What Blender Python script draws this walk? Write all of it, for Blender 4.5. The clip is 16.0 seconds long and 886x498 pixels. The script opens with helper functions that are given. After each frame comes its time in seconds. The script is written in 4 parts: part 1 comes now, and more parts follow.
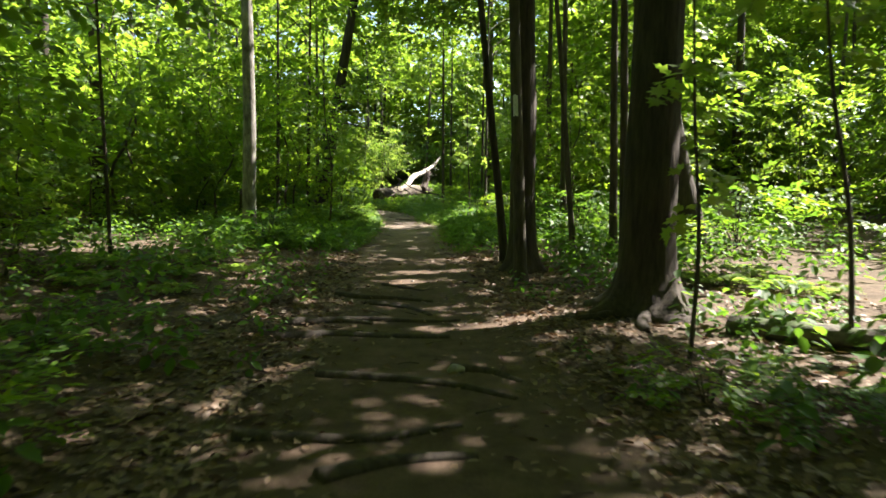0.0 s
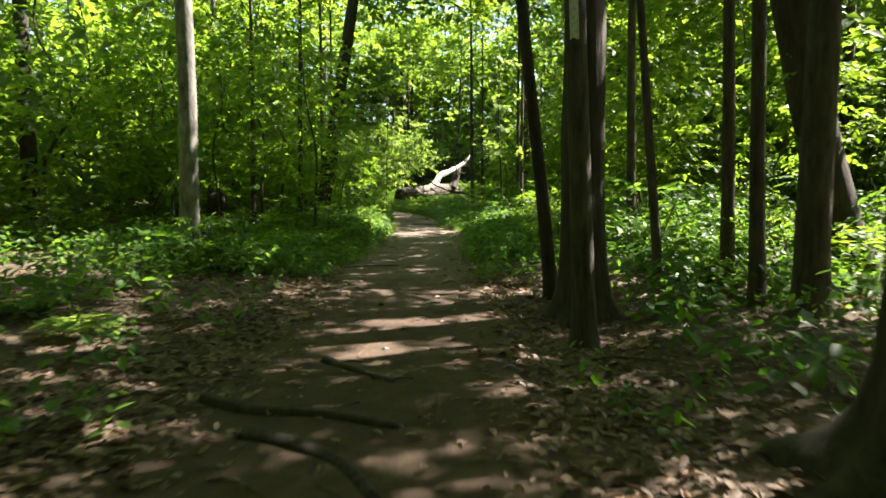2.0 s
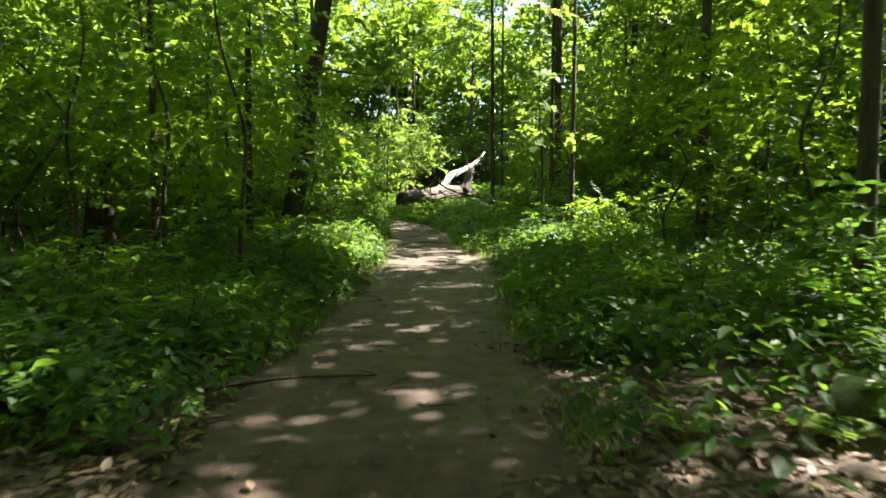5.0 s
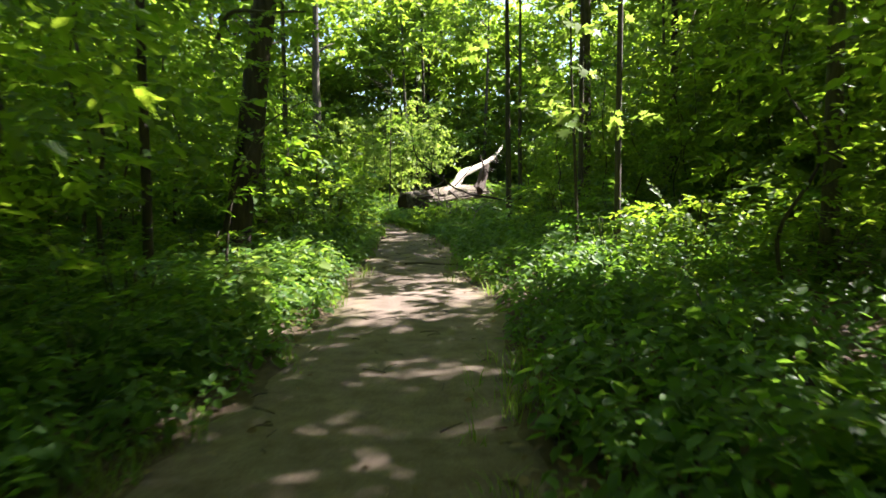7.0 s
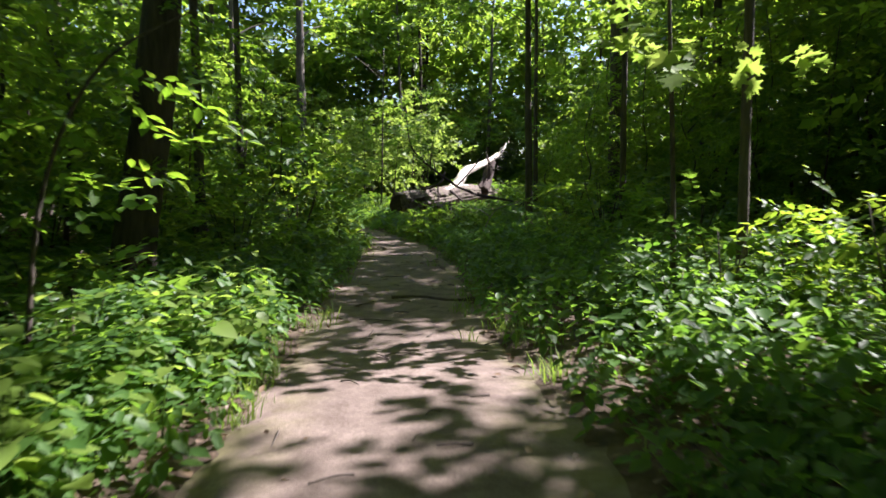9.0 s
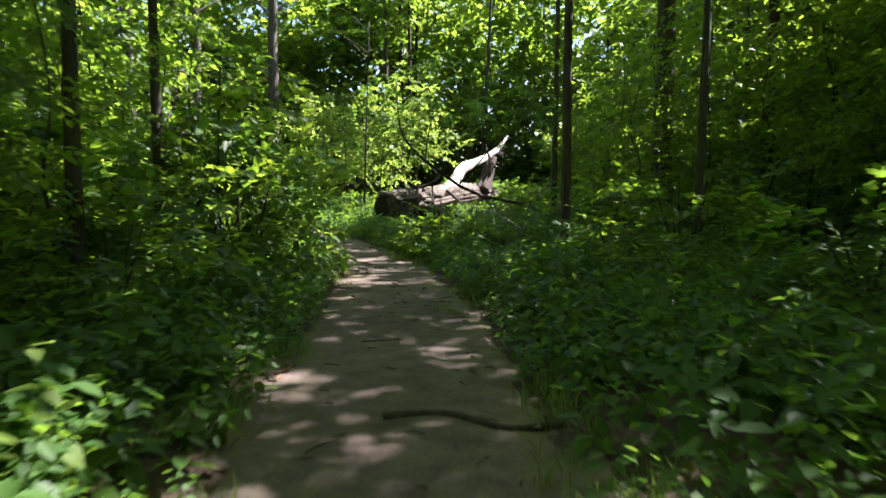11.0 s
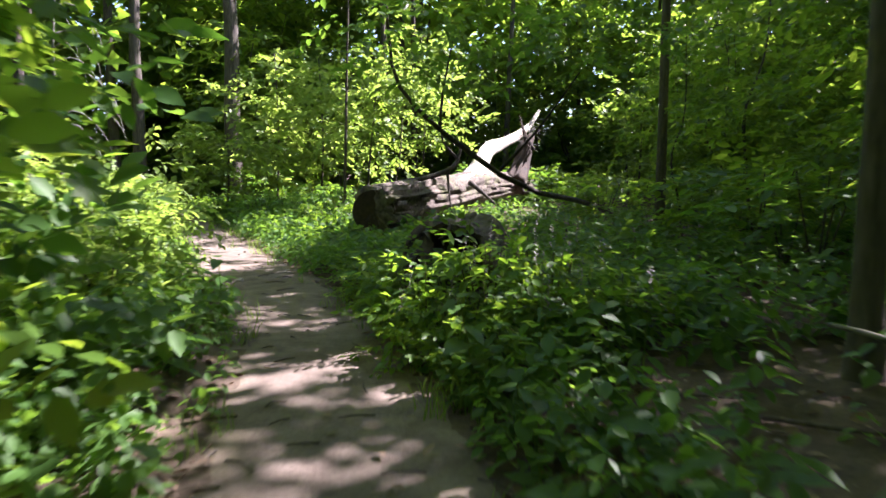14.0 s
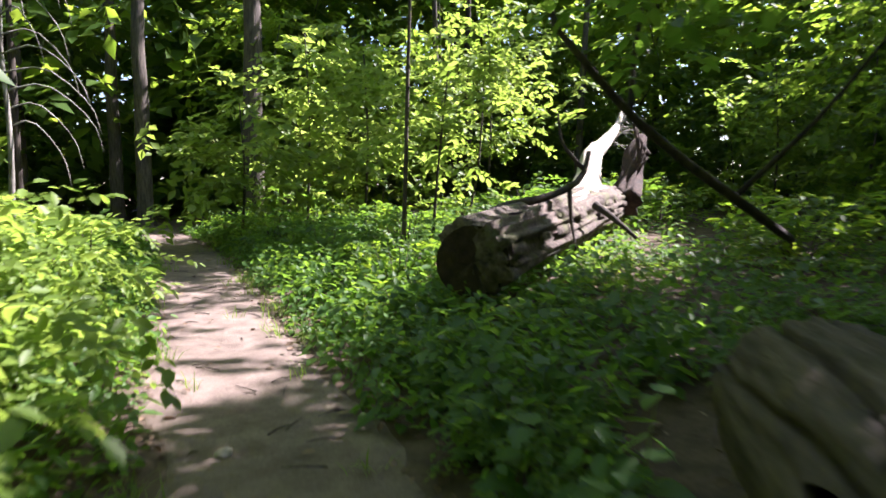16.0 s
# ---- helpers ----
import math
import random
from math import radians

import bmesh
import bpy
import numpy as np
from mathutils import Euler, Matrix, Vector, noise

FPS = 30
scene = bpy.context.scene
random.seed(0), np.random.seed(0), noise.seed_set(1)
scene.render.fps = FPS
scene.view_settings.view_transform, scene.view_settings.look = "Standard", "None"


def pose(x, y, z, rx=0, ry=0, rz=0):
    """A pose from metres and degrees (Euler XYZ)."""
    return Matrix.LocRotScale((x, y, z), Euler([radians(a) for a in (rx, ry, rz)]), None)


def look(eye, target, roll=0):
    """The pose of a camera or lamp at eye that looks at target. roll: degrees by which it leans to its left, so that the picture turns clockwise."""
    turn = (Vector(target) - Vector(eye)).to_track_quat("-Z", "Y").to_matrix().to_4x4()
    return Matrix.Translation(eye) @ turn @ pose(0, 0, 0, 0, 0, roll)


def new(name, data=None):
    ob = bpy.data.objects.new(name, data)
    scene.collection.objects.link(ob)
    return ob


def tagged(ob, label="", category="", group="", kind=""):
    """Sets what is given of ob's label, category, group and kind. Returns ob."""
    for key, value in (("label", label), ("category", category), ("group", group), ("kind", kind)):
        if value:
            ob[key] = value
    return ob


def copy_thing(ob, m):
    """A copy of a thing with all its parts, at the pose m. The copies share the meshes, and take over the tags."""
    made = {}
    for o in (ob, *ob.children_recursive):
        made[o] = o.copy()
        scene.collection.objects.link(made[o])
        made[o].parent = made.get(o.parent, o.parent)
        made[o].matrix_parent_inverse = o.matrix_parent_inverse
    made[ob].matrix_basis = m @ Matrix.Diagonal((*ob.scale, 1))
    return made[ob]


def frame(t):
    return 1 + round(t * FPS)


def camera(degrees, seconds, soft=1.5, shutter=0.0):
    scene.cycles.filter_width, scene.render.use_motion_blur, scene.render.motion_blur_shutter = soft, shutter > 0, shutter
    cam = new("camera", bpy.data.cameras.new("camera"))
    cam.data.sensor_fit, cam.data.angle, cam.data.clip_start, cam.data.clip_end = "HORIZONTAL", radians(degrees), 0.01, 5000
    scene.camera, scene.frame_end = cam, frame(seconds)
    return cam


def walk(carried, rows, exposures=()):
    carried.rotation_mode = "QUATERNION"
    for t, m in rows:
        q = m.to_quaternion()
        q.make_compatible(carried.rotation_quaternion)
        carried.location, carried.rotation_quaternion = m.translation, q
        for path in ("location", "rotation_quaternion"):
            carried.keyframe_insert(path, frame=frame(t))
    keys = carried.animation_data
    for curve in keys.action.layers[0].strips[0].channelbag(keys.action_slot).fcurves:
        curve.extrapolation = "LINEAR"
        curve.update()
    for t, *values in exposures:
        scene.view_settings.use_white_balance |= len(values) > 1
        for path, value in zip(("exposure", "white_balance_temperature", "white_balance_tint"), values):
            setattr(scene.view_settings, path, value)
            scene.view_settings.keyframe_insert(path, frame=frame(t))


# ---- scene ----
cam = camera(66.0, 16.0, soft=1.6, shutter=0.5)
PATH = [
    (0, (-0.198, -0.792, 1.43), (-0.11, 1.197, 1.237), 0.7),
    (0.5, (-0.136, 0.302, 1.381), (-0.056, 2.291, 1.189), 0.6),
    (1, (-0.008, 1.501, 1.345), (0.057, 3.491, 1.153), 0.3),
    (1.5, (0.196, 2.692, 1.321), (0.181, 4.682, 1.13), 0.0),
    (2, (0.316, 3.779, 1.301), (0.295, 5.77, 1.109), -0.1),
    (2.5, (0.364, 4.964, 1.26), (0.338, 6.954, 1.068), -0.2),
    (3, (0.227, 6.086, 1.244), (0.201, 8.076, 1.049), -0.0),
    (3.5, (0.115, 7.111, 1.245), (0.086, 9.101, 1.051), -0.0),
    (4, (0.093, 7.991, 1.242), (0.058, 9.981, 1.049), -0.1),
    (4.5, (0.069, 8.821, 1.245), (0.036, 10.811, 1.052), 0.0),
    (5, (0.05, 9.784, 1.332), (0.01, 11.775, 1.143), 0.0),
    (5.2, (0.027, 10.132, 1.328), (-0.011, 12.123, 1.14), 0.1),
    (7.3, (0.466, 14.512, 1.37), (0.36, 16.499, 1.174), -0.6),
    (7.5, (0.515, 14.979, 1.367), (0.406, 16.966, 1.167), -0.6),
    (8, (0.447, 15.931, 1.335), (0.331, 17.918, 1.139), -0.7),
    (8.5, (0.272, 16.813, 1.289), (0.152, 18.8, 1.097), -0.7),
    (9, (0.062, 17.758, 1.259), (-0.028, 19.747, 1.071), -0.4),
    (9.5, (-0.13, 18.699, 1.228), (-0.173, 20.689, 1.042), -0.3),
    (10, (-0.296, 19.583, 1.224), (-0.33, 21.574, 1.039), 0.1),
    (10.2, (-0.363, 19.972, 1.222), (-0.394, 21.963, 1.04), 0.3),
    (12.3, (-0.568, 24.757, 1.302), (-0.615, 26.746, 1.091), 0.4),
    (12.5, (-0.63, 25.241, 1.289), (-0.676, 27.229, 1.08), 0.5),
    (13, (-0.778, 26.462, 1.254), (-0.827, 28.45, 1.044), 0.8),
    (13.5, (-0.863, 27.585, 1.222), (-0.916, 29.572, 1.005), 0.3),
    (14, (-0.905, 28.783, 1.209), (-0.96, 30.77, 0.988), 0.1),
    (14.5, (-0.978, 29.916, 1.196), (-1.063, 31.901, 0.971), 0.3),
    (15, (-1.313, 30.843, 1.204), (-1.442, 32.825, 0.972), 0.2),
    (15.5, (-1.717, 31.969, 1.356), (-1.849, 33.952, 1.129), 0.3),
    (16, (-2.103, 33.14, 1.358), (-2.239, 35.125, 1.154), 0.1),
]
walk(cam, [(t, look(eye, target, roll)) for t, eye, target, roll in PATH], exposures=[(0, 2.6, 6600, 13), (2, 2.65, 6600, 13), (4, 2.66, 6500, 12), (5, 2.75, 6500, 13), (7.5, 2.5, 6300, 20), (9.5, 2.15, 5900, 28), (12.5, 2.8, 6100, 22), (14.5, 2.65, 5850, 34), (16, 2.5, 5950, 32)])

# ---- daylight: sun high, ahead and to the right of the trail ----
SUN_EL = radians(50)
HX, HY = 0.9, 0.436          # horizontal way to the sun
SLIP = 1 / math.tan(SUN_EL)  # metres of shadow per metre of height
world = bpy.data.worlds.new("sky")
scene.world = world
world.use_nodes = True
wn = world.node_tree.nodes
sky = wn.new("ShaderNodeTexSky")
sky.sky_type = "NISHITA"
sky.sun_disc = False
sky.sun_elevation = SUN_EL
sky.sun_rotation = math.atan2(HX, HY)
world.node_tree.links.new(sky.outputs[0], wn["Background"].inputs[0])
wn["Background"].inputs[1].default_value = 0.065
sun_data = bpy.data.lights.new("sun", "SUN")
sun_data.energy, sun_data.angle, sun_data.color = 5.0, radians(0.53), (1.0, 0.94, 0.84)
sun = new("sun", sun_data)
sun.matrix_world = look((0, 0, 0), (-HX * math.cos(SUN_EL), -HY * math.cos(SUN_EL), -math.sin(SUN_EL)))

rng = np.random.default_rng(11)


# ---- materials ----
def material(name):
    m = bpy.data.materials.new(name)
    m.use_nodes = True
    return m, m.node_tree.nodes, m.node_tree.links, m.node_tree.nodes["Principled BSDF"]


def ramp(nodes, links, source, stops):
    r = nodes.new("ShaderNodeValToRGB")
    els = r.color_ramp.elements
    while len(els) < len(stops):
        els.new(0.5)
    for e, (p, c) in zip(els, stops):
        e.position, e.color = p, (*c, 1)
    links.new(source, r.inputs[0])
    return r.outputs[0]


def noise_tex(nodes, links, scale, detail=6, rough=0.6, stretch=None, coord="Object"):
    tc = nodes.new("ShaderNodeTexCoord")
    n = nodes.new("ShaderNodeTexNoise")
    n.inputs["Scale"].default_value, n.inputs["Detail"].default_value, n.inputs["Roughness"].default_value = scale, detail, rough
    if stretch:
        mp = nodes.new("ShaderNodeMapping")
        mp.inputs["Scale"].default_value = stretch
        links.new(tc.outputs[coord], mp.inputs[0])
        links.new(mp.outputs[0], n.inputs["Vector"])
    else:
        links.new(tc.outputs[coord], n.inputs["Vector"])
    return n.outputs[0]


def mix_colour(nodes, links, fac, a, b, kind="MIX"):
    m = nodes.new("ShaderNodeMix")
    m.data_type, m.blend_type = "RGBA", kind
    for src, sock in ((fac, m.inputs[0]), (a, m.inputs[6]), (b, m.inputs[7])):
        if isinstance(src, (int, float)):
            sock.default_value = src
        elif isinstance(src, tuple):
            sock.default_value = (*src, 1)
        else:
            links.new(src, sock)
    return m.outputs[2]


def bump(nodes, links, height, bsdf, strength, distance):
    b = nodes.new("ShaderNodeBump")
    b.inputs["Strength"].default_value, b.inputs["Distance"].default_value = strength, distance
    links.new(height, b.inputs["Height"])
    links.new(b.outputs[0], bsdf.inputs["Normal"])


def leaf_material(name, dark, light, through_dark, through_light, share=0.5, gloss=0.5):
    m, n, l, p = material(name)
    geo, info = n.new("ShaderNodeNewGeometry"), n.new("ShaderNodeObjectInfo")
    add = n.new("ShaderNodeMath")
    add.operation = "MULTIPLY_ADD"
    l.new(info.outputs["Random"], add.inputs[0])
    add.inputs[1].default_value = 0.35
    half = n.new("ShaderNodeMath")
    half.operation = "MULTIPLY"
    l.new(geo.outputs["Random Per Island"], half.inputs[0])
    half.inputs[1].default_value = 0.65
    l.new(half.outputs[0], add.inputs[2])
    vein = noise_tex(n, l, 22, 3)
    col = ramp(n, l, add.outputs[0], [(0, dark), (1, light)])
    col = mix_colour(n, l, 0.35, col, ramp(n, l, vein, [(0.3, (0.55, 0.55, 0.55)), (0.7, (1, 1, 1))]), "MULTIPLY")
    l.new(col, p.inputs["Base Color"])
    p.inputs["Roughness"].default_value = gloss
    p.inputs["Specular IOR Level"].default_value = 0.3
    tr = n.new("ShaderNodeBsdfTranslucent")
    l.new(ramp(n, l, add.outputs[0], [(0, through_dark), (1, through_light)]), tr.inputs[0])
    mx = n.new("ShaderNodeMixShader")
    mx.inputs[0].default_value = share
    l.new(p.outputs[0], mx.inputs[1])
    l.new(tr.outputs[0], mx.inputs[2])
    l.new(mx.outputs[0], n["Material Output"].inputs[0])
    return m


M_LEAF = leaf_material("maple_leaf", (0.035, 0.085, 0.012), (0.075, 0.15, 0.02), (0.16, 0.34, 0.014), (0.42, 0.58, 0.04))
M_FAR = leaf_material("wood_leaf", (0.03, 0.075, 0.014), (0.07, 0.13, 0.022), (0.16, 0.32, 0.02), (0.42, 0.58, 0.05))
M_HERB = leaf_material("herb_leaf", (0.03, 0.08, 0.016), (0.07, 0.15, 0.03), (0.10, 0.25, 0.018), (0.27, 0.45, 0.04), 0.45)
# young leaves, with sunlight put into the colour by paler, yellower tones
M_YOUNG_LIT = leaf_material("young_leaf_lit", (0.07, 0.13, 0.02), (0.15, 0.23, 0.04), (0.22, 0.38, 0.03), (0.45, 0.58, 0.10), 0.5)
M_GRASS = leaf_material("grass_blade", (0.06, 0.11, 0.02), (0.12, 0.17, 0.04), (0.14, 0.28, 0.02), (0.30, 0.42, 0.05), 0.45)
M_LITTER = leaf_material("dead_leaf", (0.07, 0.045, 0.03), (0.26, 0.18, 0.12), (0.10, 0.05, 0.02), (0.22, 0.12, 0.05), 0.15, 0.55)


def bark_material(name, deep, high, scale=18, stretch=(1, 1, 0.16), depth=0.02, moss=None, rough=0.9):
    m, n, l, p = material(name)
    a = noise_tex(n, l, scale, 8, 0.65, stretch)
    b = noise_tex(n, l, 1.7, 4)
    col = ramp(n, l, a, [(0.32, deep), (0.68, high)])
    col = mix_colour(n, l, 0.6, col, ramp(n, l, b, [(0.35, (0.6, 0.6, 0.6)), (0.65, (1, 1, 1))]), "MULTIPLY")
    if moss:
        g = ramp(n, l, noise_tex(n, l, 3.2, 6), [(0.52, (0, 0, 0)), (0.62, (1, 1, 1))])
        col = mix_colour(n, l, g, col, moss)
    l.new(col, p.inputs["Base Color"])
    p.inputs["Roughness"].default_value = rough
    bump(n, l, a, p, 0.9, depth)
    return m


M_BARK = bark_material("dark_furrowed_bark", (0.016, 0.012, 0.009), (0.07, 0.052, 0.04))
M_BARK2 = bark_material("grey_brown_bark", (0.03, 0.025, 0.02), (0.125, 0.105, 0.083), 22)
M_PALE = bark_material("pale_grey_bark", (0.055, 0.05, 0.042), (0.36, 0.34, 0.30), 8, (1, 1, 0.4), 0.014)
M_TWIG = bark_material("twig_bark", (0.03, 0.024, 0.018), (0.10, 0.08, 0.06), 30, (1, 1, 0.3), 0.004)
M_LOGBARK = bark_material("fallen_log_bark", (0.022, 0.016, 0.012), (0.19, 0.15, 0.12), 12, (1, 1, 1), 0.05, (0.10, 0.10, 0.05))
M_DEAD = bark_material("bare_weathered_wood", (0.30, 0.26, 0.21), (0.62, 0.57, 0.50), 16, (1, 1, 0.12), 0.008)
M_HOLLOW = bark_material("old_grey_brown_wood", (0.02, 0.014, 0.01), (0.115, 0.084, 0.066), 20, (1, 0.10, 1), 0.03)
M_DARKWOOD = bark_material("dark_heartwood", (0.012, 0.008, 0.006), (0.06, 0.035, 0.022), 12, (1, 1, 1), 0.03)
M_BIRCH = bark_material("bleached_log_wood", (0.20, 0.18, 0.15), (0.50, 0.47, 0.42), 12, (1, 1, 1), 0.01, (0.08, 0.09, 0.04))
M_MOSSLOG = bark_material("mossy_log_bark", (0.05, 0.045, 0.035), (0.16, 0.14, 0.11), 14, (1, 1, 1), 0.02, (0.05, 0.08, 0.02))


def ground_material(name, stops, grain_scale, rough, depth, specks):
    m, n, l, p = material(name)
    big, mid, fine = noise_tex(n, l, 0.7, 4), noise_tex(n, l, 5, 6), noise_tex(n, l, grain_scale, 8, 0.7)
    col = ramp(n, l, mid, stops)
    col = mix_colour(n, l, 0.55, col, ramp(n, l, big, [(0.35, (0.62, 0.6, 0.58)), (0.65, (1, 1, 1))]), "MULTIPLY")
    col = mix_colour(n, l, 0.6, col, ramp(n, l, fine, [(0.3, specks), (0.62, (1, 1, 1))]), "MULTIPLY")
    l.new(col, p.inputs["Base Color"])
    p.inputs["Roughness"].default_value = rough
    p.inputs["Specular IOR Level"].default_value = 0.2
    bump(n, l, fine, p, 0.7, depth)
    return m


M_DIRT = ground_material("packed_trail_dirt", [(0.3, (0.12, 0.093, 0.076)), (0.7, (0.245, 0.198, 0.168))], 45, 0.92, 0.02, (0.42, 0.39, 0.37))
# dirt multiplied darker and browner up to y = 11, fading out by y = 19
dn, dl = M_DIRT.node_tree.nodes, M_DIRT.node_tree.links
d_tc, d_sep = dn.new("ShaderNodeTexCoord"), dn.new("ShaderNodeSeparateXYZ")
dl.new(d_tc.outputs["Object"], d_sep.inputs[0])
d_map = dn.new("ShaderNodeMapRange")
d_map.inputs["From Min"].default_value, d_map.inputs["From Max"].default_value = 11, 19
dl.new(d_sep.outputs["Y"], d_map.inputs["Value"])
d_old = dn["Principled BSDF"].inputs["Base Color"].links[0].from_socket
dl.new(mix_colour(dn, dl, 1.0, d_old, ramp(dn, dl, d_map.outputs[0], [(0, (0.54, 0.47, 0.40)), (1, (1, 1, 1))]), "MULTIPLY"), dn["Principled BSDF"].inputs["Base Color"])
# thin yellow-green moss along the edges of the trail
d_edge = dn.new("ShaderNodeAttribute")
d_edge.attribute_name = "edge"
d_mul = dn.new("ShaderNodeMath")
d_mul.operation = "MULTIPLY"
dl.new(d_edge.outputs["Fac"], d_mul.inputs[0])
dl.new(ramp(dn, dl, noise_tex(dn, dl, 2.3, 5), [(0.42, (0, 0, 0)), (0.62, (0.55, 0.55, 0.55))]), d_mul.inputs[1])
d_old = dn["Principled BSDF"].inputs["Base Color"].links[0].from_socket
dl.new(mix_colour(dn, dl, d_mul.outputs[0], d_old, (0.15, 0.15, 0.045)), dn["Principled BSDF"].inputs["Base Color"])
M_FLOOR = ground_material("forest_floor", [(0.3, (0.06, 0.045, 0.033)), (0.7, (0.16, 0.12, 0.088))], 26, 0.95, 0.03, (0.4, 0.38, 0.34))

m_blaze, bn, bl, bp = material("white_blaze_paint")
bl.new(ramp(bn, bl, noise_tex(bn, bl, 40, 5), [(0.3, (0.45, 0.43, 0.40)), (0.55, (0.72, 0.71, 0.68))]), bp.inputs["Base Color"])
bp.inputs["Roughness"].default_value = 0.7
m_stone, sn, sl, sp = material("trail_stone")
sl.new(ramp(sn, sl, noise_tex(sn, sl, 14, 6), [(0.3, (0.08, 0.07, 0.06)), (0.7, (0.2, 0.18, 0.16))]), sp.inputs["Base Color"])
bump(sn, sl, noise_tex(sn, sl, 30, 6), sp, 0.6, 0.01)


# ---- mesh helpers ----
def mesh_of(name, verts, faces, mat, smooth=False):
    me = bpy.data.meshes.new(name)
    verts = np.asarray(verts, np.float32)
    groups = [np.asarray(f, np.int32) for f in (faces if isinstance(faces, (tuple, list)) and len(faces) and np.ndim(faces[0]) == 2 else [faces]) if len(f)]
    loops = np.concatenate([g.ravel() for g in groups])
    sizes = np.concatenate([np.full(len(g), g.shape[1], np.int32) for g in groups])
    me.vertices.add(len(verts))
    me.vertices.foreach_set("co", verts.ravel())
    me.loops.add(len(loops))
    me.loops.foreach_set("vertex_index", loops)
    me.polygons.add(len(sizes))
    me.polygons.foreach_set("loop_start", np.concatenate([[0], np.cumsum(sizes)[:-1]]).astype(np.int32))
    me.polygons.foreach_set("loop_total", sizes)
    if smooth:
        me.polygons.foreach_set("use_smooth", np.ones(len(sizes), bool))
    me.update(calc_edges=True)
    me.materials.append(mat)
    return me


def part(name, me, parent, label="", m=None):
    ob = new(name, me)
    ob.parent = parent
    if m is not None:
        ob.matrix_basis = m
    if label:
        tagged(ob, label)
    return ob


def tube(points, radii, segs=10, ridge=0.0, lobes=0.0, seed=0, cap=True):
    """A limb along points with a radius at each; ridge: bark relief as a share of the radius; lobes: root flare of the first rings."""
    P, R = np.asarray(points, float), np.asarray(radii, float)
    T = np.gradient(P, axis=0)
    T /= np.linalg.norm(T, axis=1, keepdims=True)
    ref = np.array([0.0, 1.0, 0.0]) if abs(T[:, 1]).mean() < 0.8 else np.array([1.0, 0.0, 0.0])
    A = np.cross(T, ref)
    A /= np.linalg.norm(A, axis=1, keepdims=True)
    B = np.cross(T, A)
    th = np.arange(segs) / segs * 2 * np.pi
    r = R[:, None] * np.ones(segs)
    if ridge or lobes:
        for i in range(len(P)):
            for j in range(segs):
                c, s_ = math.cos(th[j]), math.sin(th[j])
                k = ridge * noise.noise((c * 5 + seed, s_ * 5, P[i, 2] * 1.3 + P[i, 1] * 0.4 + seed)) if ridge else 0
                k += ridge * 0.8 * noise.noise((c * 1.2 + seed, s_ * 1.2, P[i, 2] * 0.6))
                if lobes:
                    k += lobes * math.exp(-max(P[i, 2], 0) / 0.16) * (0.45 + 0.55 * math.sin(th[j] * 5 + seed + 0.8 * math.sin(th[j] * 2)))
                r[i, j] *= 1 + k
    V = P[:, None] + r[..., None] * (np.cos(th)[None, :, None] * A[:, None] + np.sin(th)[None, :, None] * B[:, None])
    n = len(P)
    i, j = np.meshgrid(np.arange(n - 1), np.arange(segs), indexing="ij")
    F = np.stack([i * segs + j, i * segs + (j + 1) % segs, (i + 1) * segs + (j + 1) % segs, (i + 1) * segs + j], -1).reshape(-1, 4)
    V = V.reshape(-1, 3)
    if not cap:
        return V, F
    V = np.vstack([V, P[:1], P[-1:]])
    j = np.arange(segs)
    e = (n - 1) * segs
    caps = np.vstack([np.stack([np.full(segs, n * segs), (j + 1) % segs, j], -1), np.stack([np.full(segs, n * segs + 1), e + j, e + (j + 1) % segs], -1)])
    return V, [F, caps]


def curve_through(points, n):
    """Points of a smooth line through a few given ones."""
    P = np.asarray(points, float)
    t = np.linspace(0, len(P) - 1, n)
    k = np.minimum(t.astype(int), len(P) - 2)
    u = (t - k)[:, None]
    a, b, c, d = P[np.maximum(k - 1, 0)], P[k], P[k + 1], P[np.minimum(k + 2, len(P) - 1)]
    return 0.5 * (2 * b + (c - a) * u + (2 * a - 5 * b + 4 * c - d) * u**2 + (3 * b - a - 3 * c + d) * u**3)


# ---- leaves ----
BROAD = (np.array([(0, 0, 0), (-0.24, 0.28, 0.07), (-0.25, 0.62, 0.03), (0, 1, -0.1), (0.25, 0.62, 0.03), (0.24, 0.28, 0.07)]), np.array([(0, 3, 2, 1), (0, 5, 4, 3)]))
KITE = (np.array([(0, 0, 0), (-0.3, 0.45, 0.08), (0, 1, -0.08), (0.3, 0.45, 0.08)]), np.array([(0, 2, 1), (0, 3, 2)]))
lob = [(0, 0), (-0.30, 0.06), (-0.22, 0.24), (-0.58, 0.42), (-0.24, 0.52), (-0.30, 0.78), (-0.1, 0.70), (0, 1.0), (0.1, 0.70), (0.30, 0.78), (0.24, 0.52), (0.58, 0.42), (0.22, 0.24), (0.30, 0.06)]
LOBED = (np.array([(x, y, 0.12 * abs(x) - 0.1 * y * y) for x, y in lob] + [(0, 0.35, -0.01)]), np.array([(14, (i + 1) % 14, i) for i in range(14)]))
BLADE = (np.array([(-0.02, 0, 0), (0.02, 0, 0), (0.018, 0.5, 0.0), (-0.018, 0.5, 0.0), (0, 1, -0.25)]), np.array([(0, 1, 2), (0, 2, 3), (3, 2, 4)]))


